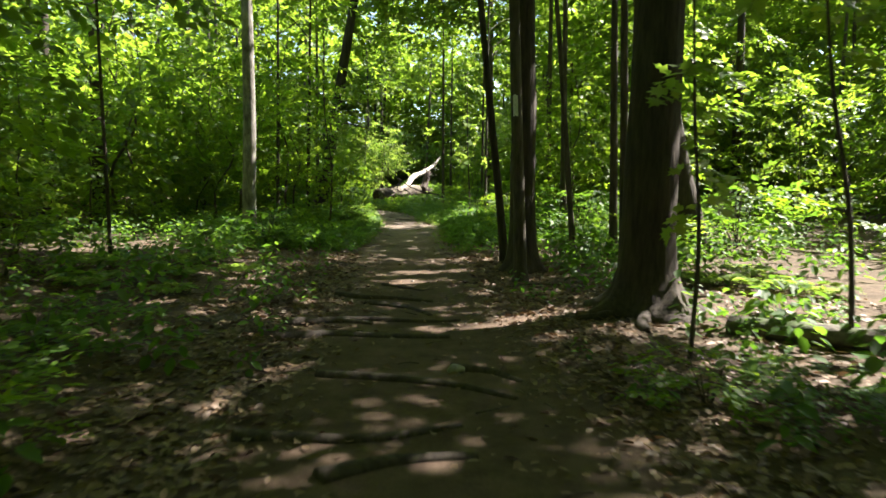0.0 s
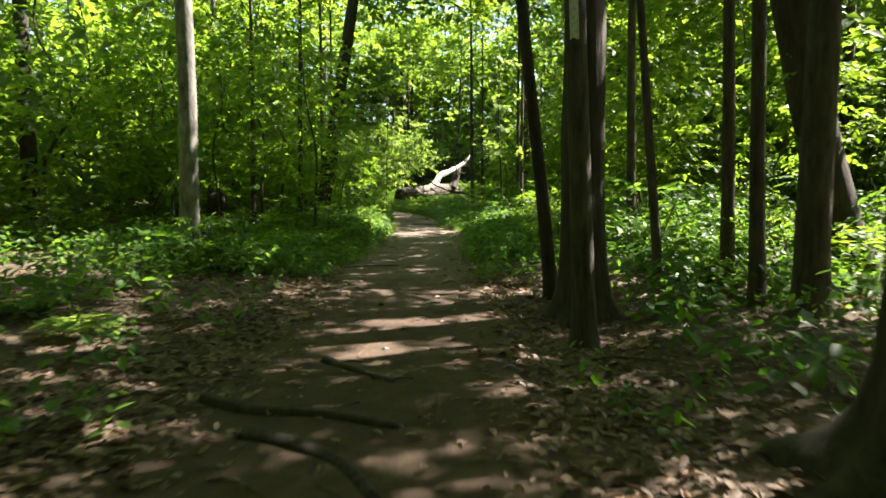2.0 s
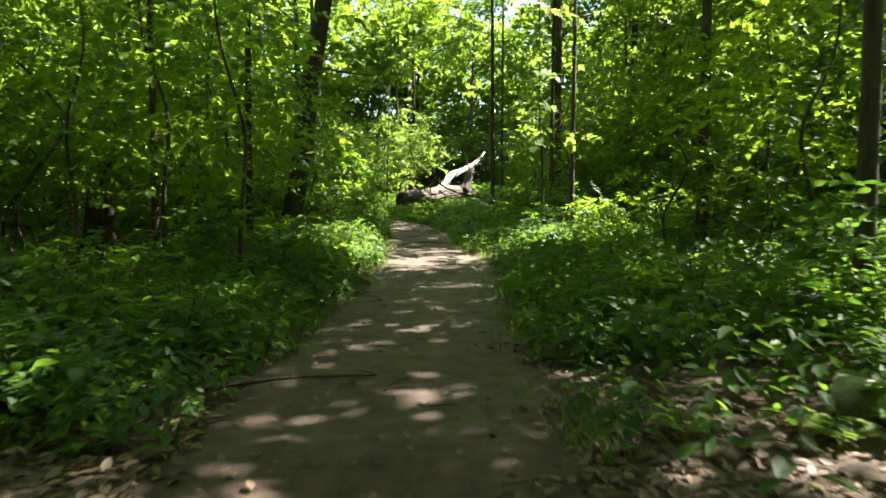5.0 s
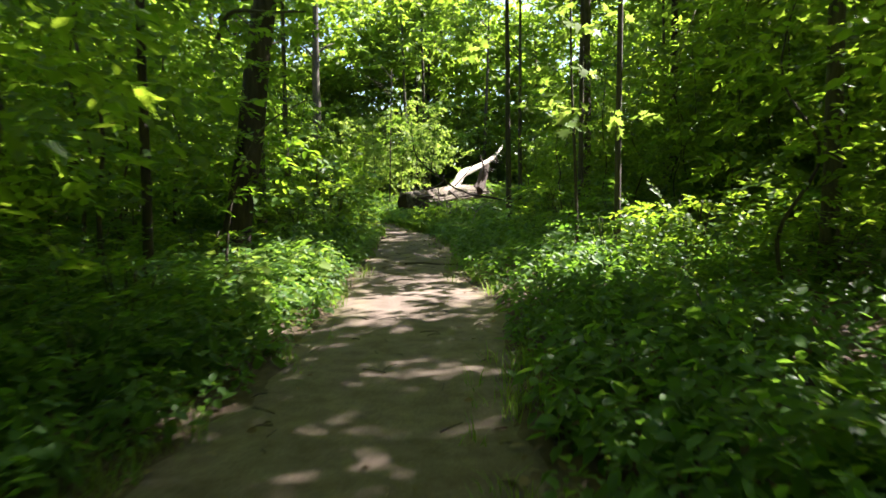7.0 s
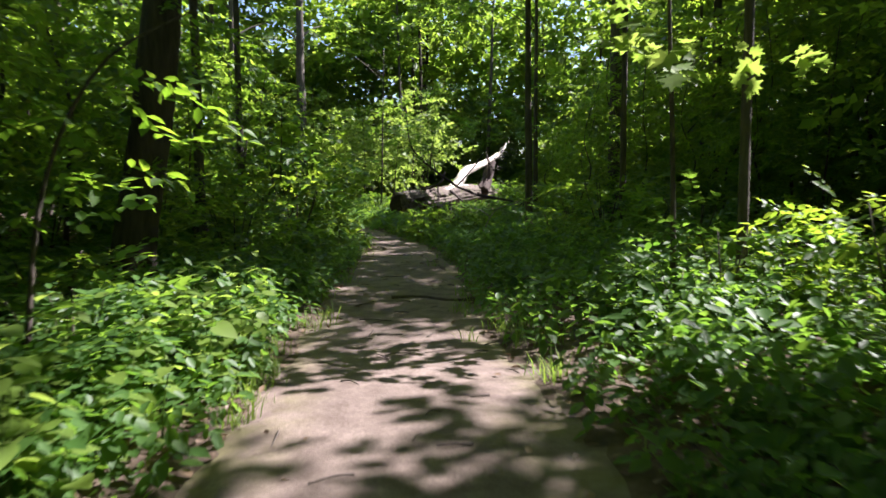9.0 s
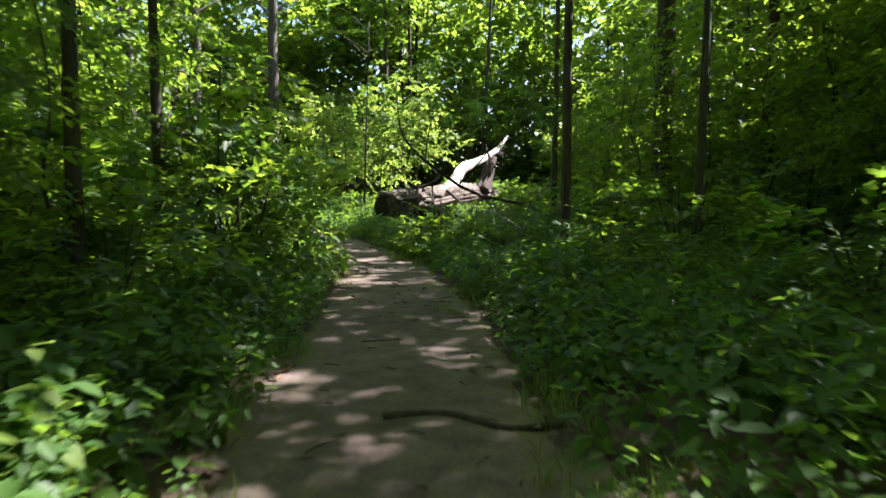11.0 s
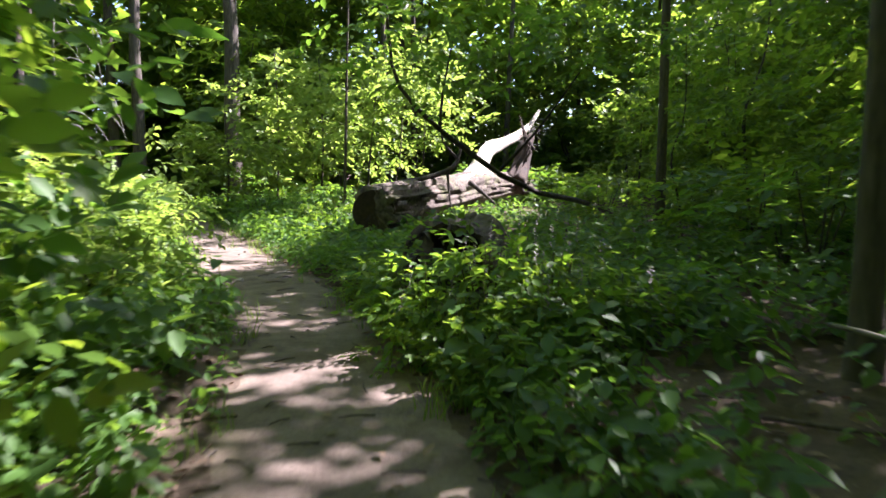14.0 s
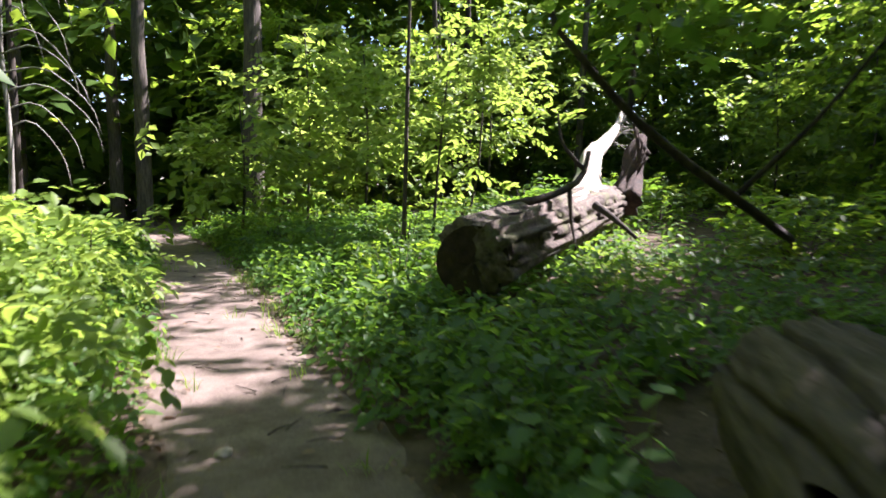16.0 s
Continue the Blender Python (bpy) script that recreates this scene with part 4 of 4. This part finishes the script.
leafy("maple_sapling", [([(-3.0, 43.6, 0.1), (-2.9, 43.6, 1.5), (-2.7, 43.6, 3.4)], 0.03), ([(-2.6, 43.9, 0.1), (-2.3, 44.0, 1.5), (-2.2, 44.0, 3.2)], 0.025)], SPRAY_NEAR, M_YOUNG_LIT, "sunlit young maple with bright pale green leaves", "sapling", on_line((-3.3, 43.5, 2.0), (-1.4, 43.8, 4.0), 9) + on_line((-2.8, 43.7, 1.3), (-2.1, 43.9, 3.4), 8) + on_line((-3.8, 43.6, 2.8), (-1.2, 43.6, 3.0), 6), 6, 0.4, (0.8, 1.4))

# saplings of the clearing: part of their sunlight is the paler leaf colour
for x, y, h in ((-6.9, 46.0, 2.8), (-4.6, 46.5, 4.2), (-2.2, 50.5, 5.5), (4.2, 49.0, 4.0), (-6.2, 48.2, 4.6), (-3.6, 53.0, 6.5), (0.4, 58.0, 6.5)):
    leafy("maple_sapling", [([(x, y, 0.1), (x + 0.1, y, h * 0.5), (x, y + 0.1, h)], 0.035)], SPRAY_FAR, M_YOUNG_LIT, "sunlit young maple with bright pale green leaves", "sapling", on_line((x - 0.9, y, h * 0.3), (x + 0.9, y, h * 0.55), 7) + on_line((x - 0.8, y, h * 0.8), (x + 0.8, y, h * 0.6), 7) + on_line((x, y, h * 0.4), (x, y, h), 7), 6, 0.45, (0.8, 1.4))

leafy("maple_sapling", [([(-3.3, 31.4, 0.1), (-3.2, 31.4, 1.2), (-3.1, 31.3, 2.5)], 0.025), ([(-3.7, 30.6, 0.1), (-3.6, 30.6, 1.2), (-3.5, 30.5, 2.7)], 0.025)], SPRAY_LOBED, M_LEAF, "young maple with broad green lobed leaves", "sapling", on_line((-3.9, 30.4, 1.2), (-2.7, 31.6, 1.6), 7) + on_line((-4.1, 30.6, 2.1), (-2.9, 31.4, 2.2), 7) + on_line((-3.5, 30.6, 2.4), (-3.2, 31.4, 2.7), 4), 3, 0.3, (0.8, 1.2))

# shrubs on the sunny bank, sunlight painted in with the paler leaf colour
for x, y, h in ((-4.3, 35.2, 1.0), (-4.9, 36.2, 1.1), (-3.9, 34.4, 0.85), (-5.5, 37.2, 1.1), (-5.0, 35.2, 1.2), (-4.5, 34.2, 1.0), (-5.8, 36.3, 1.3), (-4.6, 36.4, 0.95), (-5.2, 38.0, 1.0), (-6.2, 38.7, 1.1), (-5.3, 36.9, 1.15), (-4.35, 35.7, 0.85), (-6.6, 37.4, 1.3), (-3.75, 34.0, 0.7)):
    leafy("sunlit_shrub", [([(x, y, 0.0), (x + 0.1, y, h * 0.5), (x + 0.15, y, h)], 0.012), ([(x, y, 0.0), (x - 0.15, y + 0.1, h * 0.5), (x - 0.3, y + 0.1, h * 0.95)], 0.01)], SPRAY_NEAR, M_YOUNG_LIT, "leafy shrub glowing yellow-green in direct sunlight", "shrub", on_line((x - 0.3, y, 0.2), (x + 0.3, y, h * 0.7), 5) + on_line((x - 0.3, y, h * 0.9), (x + 0.3, y, h), 5) + on_line((x + 0.3, y - 0.2, 0.3), (x, y + 0.2, h), 5), 5, 0.18, (0.5, 0.9))

# ---- shrubs along the trail ----
SHRUBS = []
for k in range(6):
    ob = new("shrub")
    for c in range(5):
        a, r = c * 1.26 + rng.uniform(-0.4, 0.4), rng.uniform(0.15, 0.4)
        part("stem", mesh_of("stem", *tube(curve_through([(0, 0, -0.05), (r * 0.5 * math.cos(a), r * 0.5 * math.sin(a), 0.4), (r * math.cos(a), r * math.sin(a), 0.9)], 6), np.linspace(0.012, 0.004, 6), 5), M_TWIG, True), ob)
    n = 62
    a, rad, h = rng.uniform(0, 6.3, n), np.sqrt(rng.uniform(0.02, 1, n)) * 0.55, rng.uniform(0.12, 1.0, n)
    P = np.stack([np.cos(a) * rad, np.sin(a) * rad, h * (1 - 0.35 * rad)], -1)
    part("foliage", mesh_of("foliage", *place_sprays(SPRAY_NEAR, P, a - 1.57 + rng.normal(0, 0.5, n), rng.normal(0.1, 0.35, n), rng.normal(0, 0.3, n), rng.uniform(0.6, 1.1, n)), M_HERB if k % 2 else M_LEAF), ob)
    tagged(ob, "low leafy green shrub beside the trail", "shrub", "shrubs along the trail")
    SHRUBS.append(ob)


def shrub(x, y, size, tall=1.0):
    copy_thing(SHRUBS[int(rng.integers(6))], pose(x, y, gz(x, y) - 0.02, 0, 0, rng.uniform(0, 360)) @ Matrix.Diagonal((size, size, size * tall, 1)))


for x, y, s_, h in ((2.2, 23.6, 1.0, 0.85), (2.9, 23.9, 1.0, 0.8), (1.6, 22.9, 0.8, 0.7), (3.2, 22.9, 1.1, 1.0), (-2.3, 21.6, 0.9, 0.75), (-2.2, 20.6, 0.8, 0.7), (-3.2, 30.2, 1.5, 1.1), (-3.9, 31.6, 1.8, 1.2), (-3.9, 32.4, 1.1, 1.2), (-4.4, 30.3, 1.9, 1.2),
                    (1.7, 3.4, 0.6, 0.6), (2.3, 3.1, 0.6, 0.5), (-2.6, 2.6, 0.8, 0.6), (-3.0, 4.4, 0.8, 0.6)):
    shrub(x, y, s_, h)
for x, y, s_, h in ((-1.15, 33.6, 0.7, 1.0), (-0.75, 33.45, 0.8, 1.0), (-0.3, 33.4, 0.8, 0.95), (-0.9, 33.0, 0.6, 0.9), (-0.6, 32.8, 0.5, 0.7), (-1.75, 35.2, 0.5, 0.7), (-1.9, 36.2, 0.55, 0.7), (0.2, 33.6, 0.7, 0.7), (-2.6, 38.0, 0.5, 0.6), (-2.0, 38.3, 0.55, 0.6), (-1.5, 38.9, 0.55, 0.65), (-1.1, 39.8, 0.55, 0.65), (-0.6, 40.8, 0.6, 0.65), (-0.1, 41.8, 0.6, 0.65), (-2.9, 39.2, 0.6, 0.7), (-3.1, 40.6, 0.8, 0.8), (-2.2, 41.5, 0.8, 0.8), (0.5, 38.5, 0.7, 0.7), (0.9, 36, 0.7, 0.7), (0.3, 35.2, 0.6, 0.7)):
    shrub(x, y, s_, h)
made = 0
while made < 165:
    x, y = rng.uniform(-9, 9), rng.uniform(1, 52)
    d = off_trail(x, y)
    left = x < trail_x(y)
    if d < 0.75 or (not left and 24 < y < 33 and d < 1.5) or (0.4 < x < 3 and 11 < y < 15) or (y < 13 and d < 2.0) or (1.5 < x < 5 and 4.5 < y < 11) or (-3.2 < x < 1.6 and 32.5 < y < 47.5) or (y < 13 and rng.random() < 0.5):
        continue
    size = rng.uniform(0.65, 1.1) if d < 2.5 else rng.uniform(0.8, 1.6)
    if left and 26 < y < 36:
        size *= 1.25
    if (d - 0.2) < 0.6 * size:
        continue
    shrub(x, y, size, rng.uniform(0.6, 0.9))
    made += 1
for ob in SHRUBS:
    for o in list(ob.children) + [ob]:
        bpy.data.objects.remove(o)


# ---- broad-leaved plants close to the trail, leaf by leaf ----
heart = [(0, 0.04), (-0.16, -0.04), (-0.36, 0.10), (-0.40, 0.34), (-0.26, 0.64), (0, 1.0), (0.26, 0.64), (0.40, 0.34), (0.36, 0.10), (0.16, -0.04)]
HEART = mesh_of("leaf", [(x, y, 0.16 * abs(x) - 0.12 * y * y) for x, y in heart] + [(0, 0.45, -0.02)], np.array([(10, (i + 1) % 10, i) for i in range(10)]), M_HERB, True)
lance = [(0, 0), (-0.13, 0.18), (-0.17, 0.42), (-0.10, 0.74), (0, 1.0), (0.10, 0.74), (0.17, 0.42), (0.13, 0.18)]
LANCE = mesh_of("leaf", [(x, y, 0.25 * abs(x) - 0.2 * y * y) for x, y in lance] + [(0, 0.45, -0.04)], np.array([(8, (i + 1) % 8, i) for i in range(8)]), M_HERB, True)


# lit copy of the heart leaf: paler colour adds sunlight on the verge
HEART_LIT = HEART.copy()
HEART_LIT.materials[0] = M_YOUNG_LIT


def plant(name, x, y, height, leaf, size, pairs, label, spike=False):
    ob = new(name)
    ob.location = (x, y, gz(x, y) - 0.02)
    a0, bend = rng.uniform(0, 6.3), rng.uniform(0.02, 0.12)
    line = curve_through([(0, 0, 0), (bend * 0.3 * math.cos(a0), bend * 0.3 * math.sin(a0), height * 0.5), (bend * math.cos(a0), bend * math.sin(a0), height)], 8)
    part("stem", mesh_of("stem", *tube(line, np.linspace(0.007, 0.002, 8), 5), M_GRASS, True), ob)
    for k in range(pairs):
        u = 0.25 + 0.75 * k / max(pairs - 1, 1)
        c = line[min(int(u * 7), 7)]
        for side in (0, 1):
            a = a0 + k * 1.57 + side * 3.14 + rng.normal(0, 0.25)
            s_ = size * (1.15 - 0.5 * u) * rng.uniform(0.8, 1.15)
            m = Matrix.Translation(Vector(c)) @ Euler((rng.normal(-0.15, 0.25), rng.normal(0, 0.2), a - 1.57)).to_matrix().to_4x4() @ Matrix.Translation((0, 0.02, 0)) @ Matrix.Diagonal((s_, s_, s_, 1))
            part("leaf", leaf, ob, "", m)
    if spike:
        top = line[-1]
        n = 26
        u = np.linspace(0, 1, n)
        P = np.stack([top[0] + rng.normal(0, 0.006, n), top[1] + rng.normal(0, 0.006, n), top[2] + u * 0.16], -1)
        part("flower_spike", mesh_of("flower_spike", *scatter(KITE, P, rng.uniform(0, 6.3, n), rng.uniform(0.2, 1, n), rng.normal(0, 0.3, n), np.full(n, 0.022)), M_PALE), ob, "small pale flower spike")
    return tagged(ob, label, "plant")


for x, y in ((-1.4, 34.3), (-1.5, 34.7), (-1.55, 34.0), (-1.45, 33.75), (-1.3, 34.05), (-1.62, 34.4), (-1.25, 33.5), (-1.0, 33.75), (-0.8, 33.65), (-0.7, 33.3), (-0.45, 33.35), (-0.3, 33.6), (-0.15, 33.9), (-1.2, 33.0), (-0.95, 32.75), (-0.6, 32.9), (-1.3, 33.75), (-1.1, 33.6), (-0.9, 33.5), (-0.55, 33.55), (-1.65, 35.0), (-2.2, 22.5), (-1.95, 23.2), (-2.5, 22.0), (-2.6, 21.2), (-1.55, 19.2), (-1.7, 19.7), (-1.5, 20.1), (-1.85, 20.4), (-1.6, 20.8), (-2.0, 20.9), (-1.75, 21.3), (-1.55, 21.7), (-2.1, 21.6), (-1.8, 22.2), (-1.65, 22.8), (-2.2, 19.3), (-2.4, 20.1), (-2.75, 33.9), (-2.85, 34.3), (-3.1, 34.6), (-2.95, 33.3), (-0.9, 32.4), (-0.65, 31.9), (-1.55, 34.25), (-1.7, 34.7), (-1.8, 35.3), (-1.95, 35.8), (-1.45, 34.55), (-2.1, 36.3), (-1.6, 35.6), (-1.35, 33.95), (-1.8, 36.6), (-1.9, 35.0), (-0.55, 31.3), (-0.1, 30.4), (-2.3, 30.6), (-2.35, 29.8), (-2.2, 29.1)):
    plant("broad_leaved_plant", x + rng.normal(0, 0.05), y, rng.uniform(0.35, 0.6), HEART_LIT if y < 24 else HEART, 0.19 if y < 24 or y > 32 else 0.15, 5, "green plant with broad heart-shaped leaves by the trail")
# more of the lit heart leaves, to paint the left verge sunnier
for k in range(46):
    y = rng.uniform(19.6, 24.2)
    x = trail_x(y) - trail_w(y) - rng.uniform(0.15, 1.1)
    plant("broad_leaved_plant", x, y, rng.uniform(0.3, 0.65), HEART_LIT, rng.uniform(0.14, 0.2), 4, "sunlit plant with broad heart-shaped yellow-green leaves")
for x, y, h in ((-0.86, 33.9, 0.86), (-1.05, 33.75, 0.6), (-0.6, 33.6, 0.7), (-0.75, 33.2, 0.55), (-0.5, 33.2, 0.75), (-0.62, 33.0, 0.6), (-0.9, 33.35, 0.6), (-0.3, 33.3, 0.7), (-0.95, 33.05, 0.5), (-0.15, 33.55, 0.7), (-0.45, 32.7, 0.6), (-0.4, 33.85, 0.75), (-1.2, 33.3, 0.45), (-1.35, 32.9, 0.4), (-0.2, 33.2, 0.6), (-0.72, 33.72, 0.72), (-0.95, 33.55, 0.62), (-0.55, 33.4, 0.66), (-0.35, 33.05, 0.6), (-0.8, 32.95, 0.5), (-0.1, 33.35, 0.72), (0.05, 33.1, 0.6), (-0.25, 32.8, 0.55), (0.1, 32.5, 0.55), (-0.5, 32.4, 0.5)):
    plant("nettle_plant", x, y, h, LANCE, 0.16, 6, "upright green plant with narrow leaves and pale flowers", True)

# ---- ferns ----
def fern(x, y, size, mat=M_YOUNG_LIT):
    ob = new("fern")
    ob.location = (x, y, gz(x, y))
    for k in range(7):
        a = k * 0.9 + rng.uniform(-0.3, 0.3)
        u = np.repeat(np.linspace(0.15, 1, 13), 2)
        side = np.tile([-1.0, 1.0], 13)
        r, h = u * 0.55 * size, (0.5 * u - 0.42 * u**2.4) * size
        P = np.stack([np.cos(a) * r, np.sin(a) * r, h], -1)
        part("frond", mesh_of("frond", *scatter(KITE, P, a - 1.57 + side * 1.25, rng.normal(0, 0.12, 26), rng.normal(0, 0.12, 26), 0.19 * size * np.sin(np.clip(u * 2.6 + 0.45, 0, 3.0))), mat), ob)
    return tagged(ob, "green fern with arching feathery fronds", "fern", "ferns on the forest floor")


for x, y, s_ in ((4.0, 7.2, 0.9), (3.5, 7.7, 0.8), (4.6, 6.9, 0.8), (-4.1, 7.5, 0.9), (-3.3, 8.6, 0.7), (-2.7, 9.2, 0.7), (-3.6, 9.8, 0.8), (-3.0, 7.2, 0.6), (-4.6, 9.0, 0.9), (1.27, 13.35, 0.35), (1.95, 13.1, 0.4), (4.3, 8.2, 0.8)):
    fern(x, y, s_)

# ---- herbs, grass and dead leaves: nobody could count them ----
def herb():
    n = 12
    u = np.linspace(0.25, 1, n)
    a = np.arange(n) * 2.4 + rng.uniform(0, 6)
    r = rng.uniform(0.02, 0.09, n)
    P = np.stack([np.cos(a) * r + 0.08 * u**2 * math.cos(a[0]), np.sin(a) * r + 0.08 * u**2 * math.sin(a[0]), u], -1)
    P[:, 2] *= 0.42
    return scatter(BROAD, P, a - 1.57, rng.normal(-0.25, 0.3, n), rng.normal(0, 0.25, n), rng.uniform(0.10, 0.19, n) * (1.1 - 0.4 * u))


HERBS = [herb() for _ in range(8)]
beds = {}
count = 0
while count < 11500:
    y = rng.uniform(-1, 50)
    side = -1 if rng.random() < 0.5 else 1
    d = abs(rng.exponential(2.2)) + 0.02
    x = trail_x(y) + side * (trail_w(y) + d * (1.25 if y > 33 else 1))
    p = 0.55 if d < 0.3 else 1.0
    if y < 13:
        p *= 0.05 if d < (1.9 if x < 0 and y < 12 else 1.1) else 1.0 if x > 2.6 and y > 10.5 else 0.16 if y < 5 else 0.3
        if (1.0 < x < 2.7 and 4.7 < y < 7.2) or (0.7 < x < 2.2 and 8.5 < y < 11.6) or (2.5 < x < 5 and 6.2 < y < 7.4):
            p *= 0.12
        if 2.5 < x < 5.5 and 3.5 < y < 6.2:
            p = 0.25
    if 0.5 < x < 2.7 and 11.3 < y < 14.6:
        p *= 0.22
    if 0.0 < x < 2.2 and 30.3 < y < 32.8:
        p *= 0.15
    if 0.1 < x < 1.15 and 20.5 < y < 25.5:
        p *= 0.4
    if abs(x) > 13 or rng.random() > p or (-1.5 < x < -0.4 and 34.1 < y < 37):
        continue
    beds.setdefault((side, int(y // 13)), []).append((x, y, gz(x, y) - 0.02, d))
    count += 1
for (side, k), pts in sorted(beds.items()):
    P = np.array(pts)
    n = len(P)
    ob = new("undergrowth", mesh_of("undergrowth", *place_sprays(HERBS, P[:, :3], rng.uniform(0, 6.3, n), rng.normal(0, 0.15, n), rng.normal(0, 0.15, n), rng.uniform(0.45, 1.25, n) * (0.7 + 0.3 * np.minimum(P[:, 3] / 0.8, 1))), M_HERB))
    tagged(ob, "dense low green leafy plants of the forest floor", "undergrowth", kind="stuff")

tufts = []
while len(tufts) < 9000:
    y = rng.uniform(13, 47)
    side = -1 if rng.random() < 0.5 else 1
    d = rng.normal(0.12, 0.16)
    x0, y0 = trail_x(y) + side * (trail_w(y) + d), y
    if noise.noise((x0 * 1.5, y0 * 1.5, 0.4)) < 0.05:
        continue
    for _ in range(12):
        tufts.append((x0 + rng.normal(0, 0.04), y0 + rng.normal(0, 0.04), gz(x0, y0) - 0.01))
P = np.array(tufts)
n = len(P)
grass = new("trailside_grass", mesh_of("trailside_grass", *scatter(BLADE, P, rng.uniform(0, 6.3, n), rng.uniform(0.7, 1.5, n), rng.normal(0, 0.2, n), rng.uniform(0.08, 0.24, n)), M_GRASS))
tagged(grass, "thin tufts of grass along the trail edges", "grass", kind="stuff")

lit = []
while len(lit) < 30000:
    y = rng.uniform(-1, 45)
    side = -1 if rng.random() < 0.5 else 1
    d = rng.normal(0.3, 0.5) if rng.random() < 0.5 else rng.uniform(-0.4, 4)
    if y > 16 and rng.random() < 0.4:
        y = rng.uniform(0, 15)
    x = trail_x(y) + side * (trail_w(y) + d)
    if y > 14 and rng.random() < (0.1 if 0 < x < 2.2 and 30 < y < 33 else 0.72):
        continue
    if d < -0.1 and rng.random() < (0.5 if y < 9 else 0.82):
        continue
    lit.append((x, y, gz(x, y) + (0.028 if d < 0.05 else 0.014)))
P = np.array(lit)
n = len(P)
litter = new("leaf_litter", mesh_of("leaf_litter", *scatter(BROAD, P, rng.uniform(0, 6.3, n), rng.normal(0, 0.25, n), rng.normal(0, 0.35, n), rng.uniform(0.04, 0.095, n)), M_LITTER))
tagged(litter, "scattered brown dead leaves on the ground", "leaf litter", kind="stuff")

# broken twigs trodden into the trail
pieces = []
for k in range(260):
    y = rng.uniform(1, 44)
    x = trail_x(y) + trail_w(y) * rng.uniform(-0.95, 0.95)
    a, ln = rng.uniform(0, 6.3), rng.uniform(0.03, 0.11)
    c = np.array([x, y, gz(x, y) + 0.02])
    dx = np.array([math.cos(a) * ln, math.sin(a) * ln, 0.0])
    V, F = tube(curve_through([c - dx, c + (rng.normal(0, 0.012), rng.normal(0, 0.012), 0.008), c + dx], 5), np.linspace(0.006, 0.003, 5), 5, cap=False)
    pieces.append((V, F))
twigs = new("trail_twigs", mesh_of("trail_twigs", *joined(pieces), M_TWIG, True))
tagged(twigs, "small broken twigs scattered over the packed dirt", "twigs", kind="stuff")
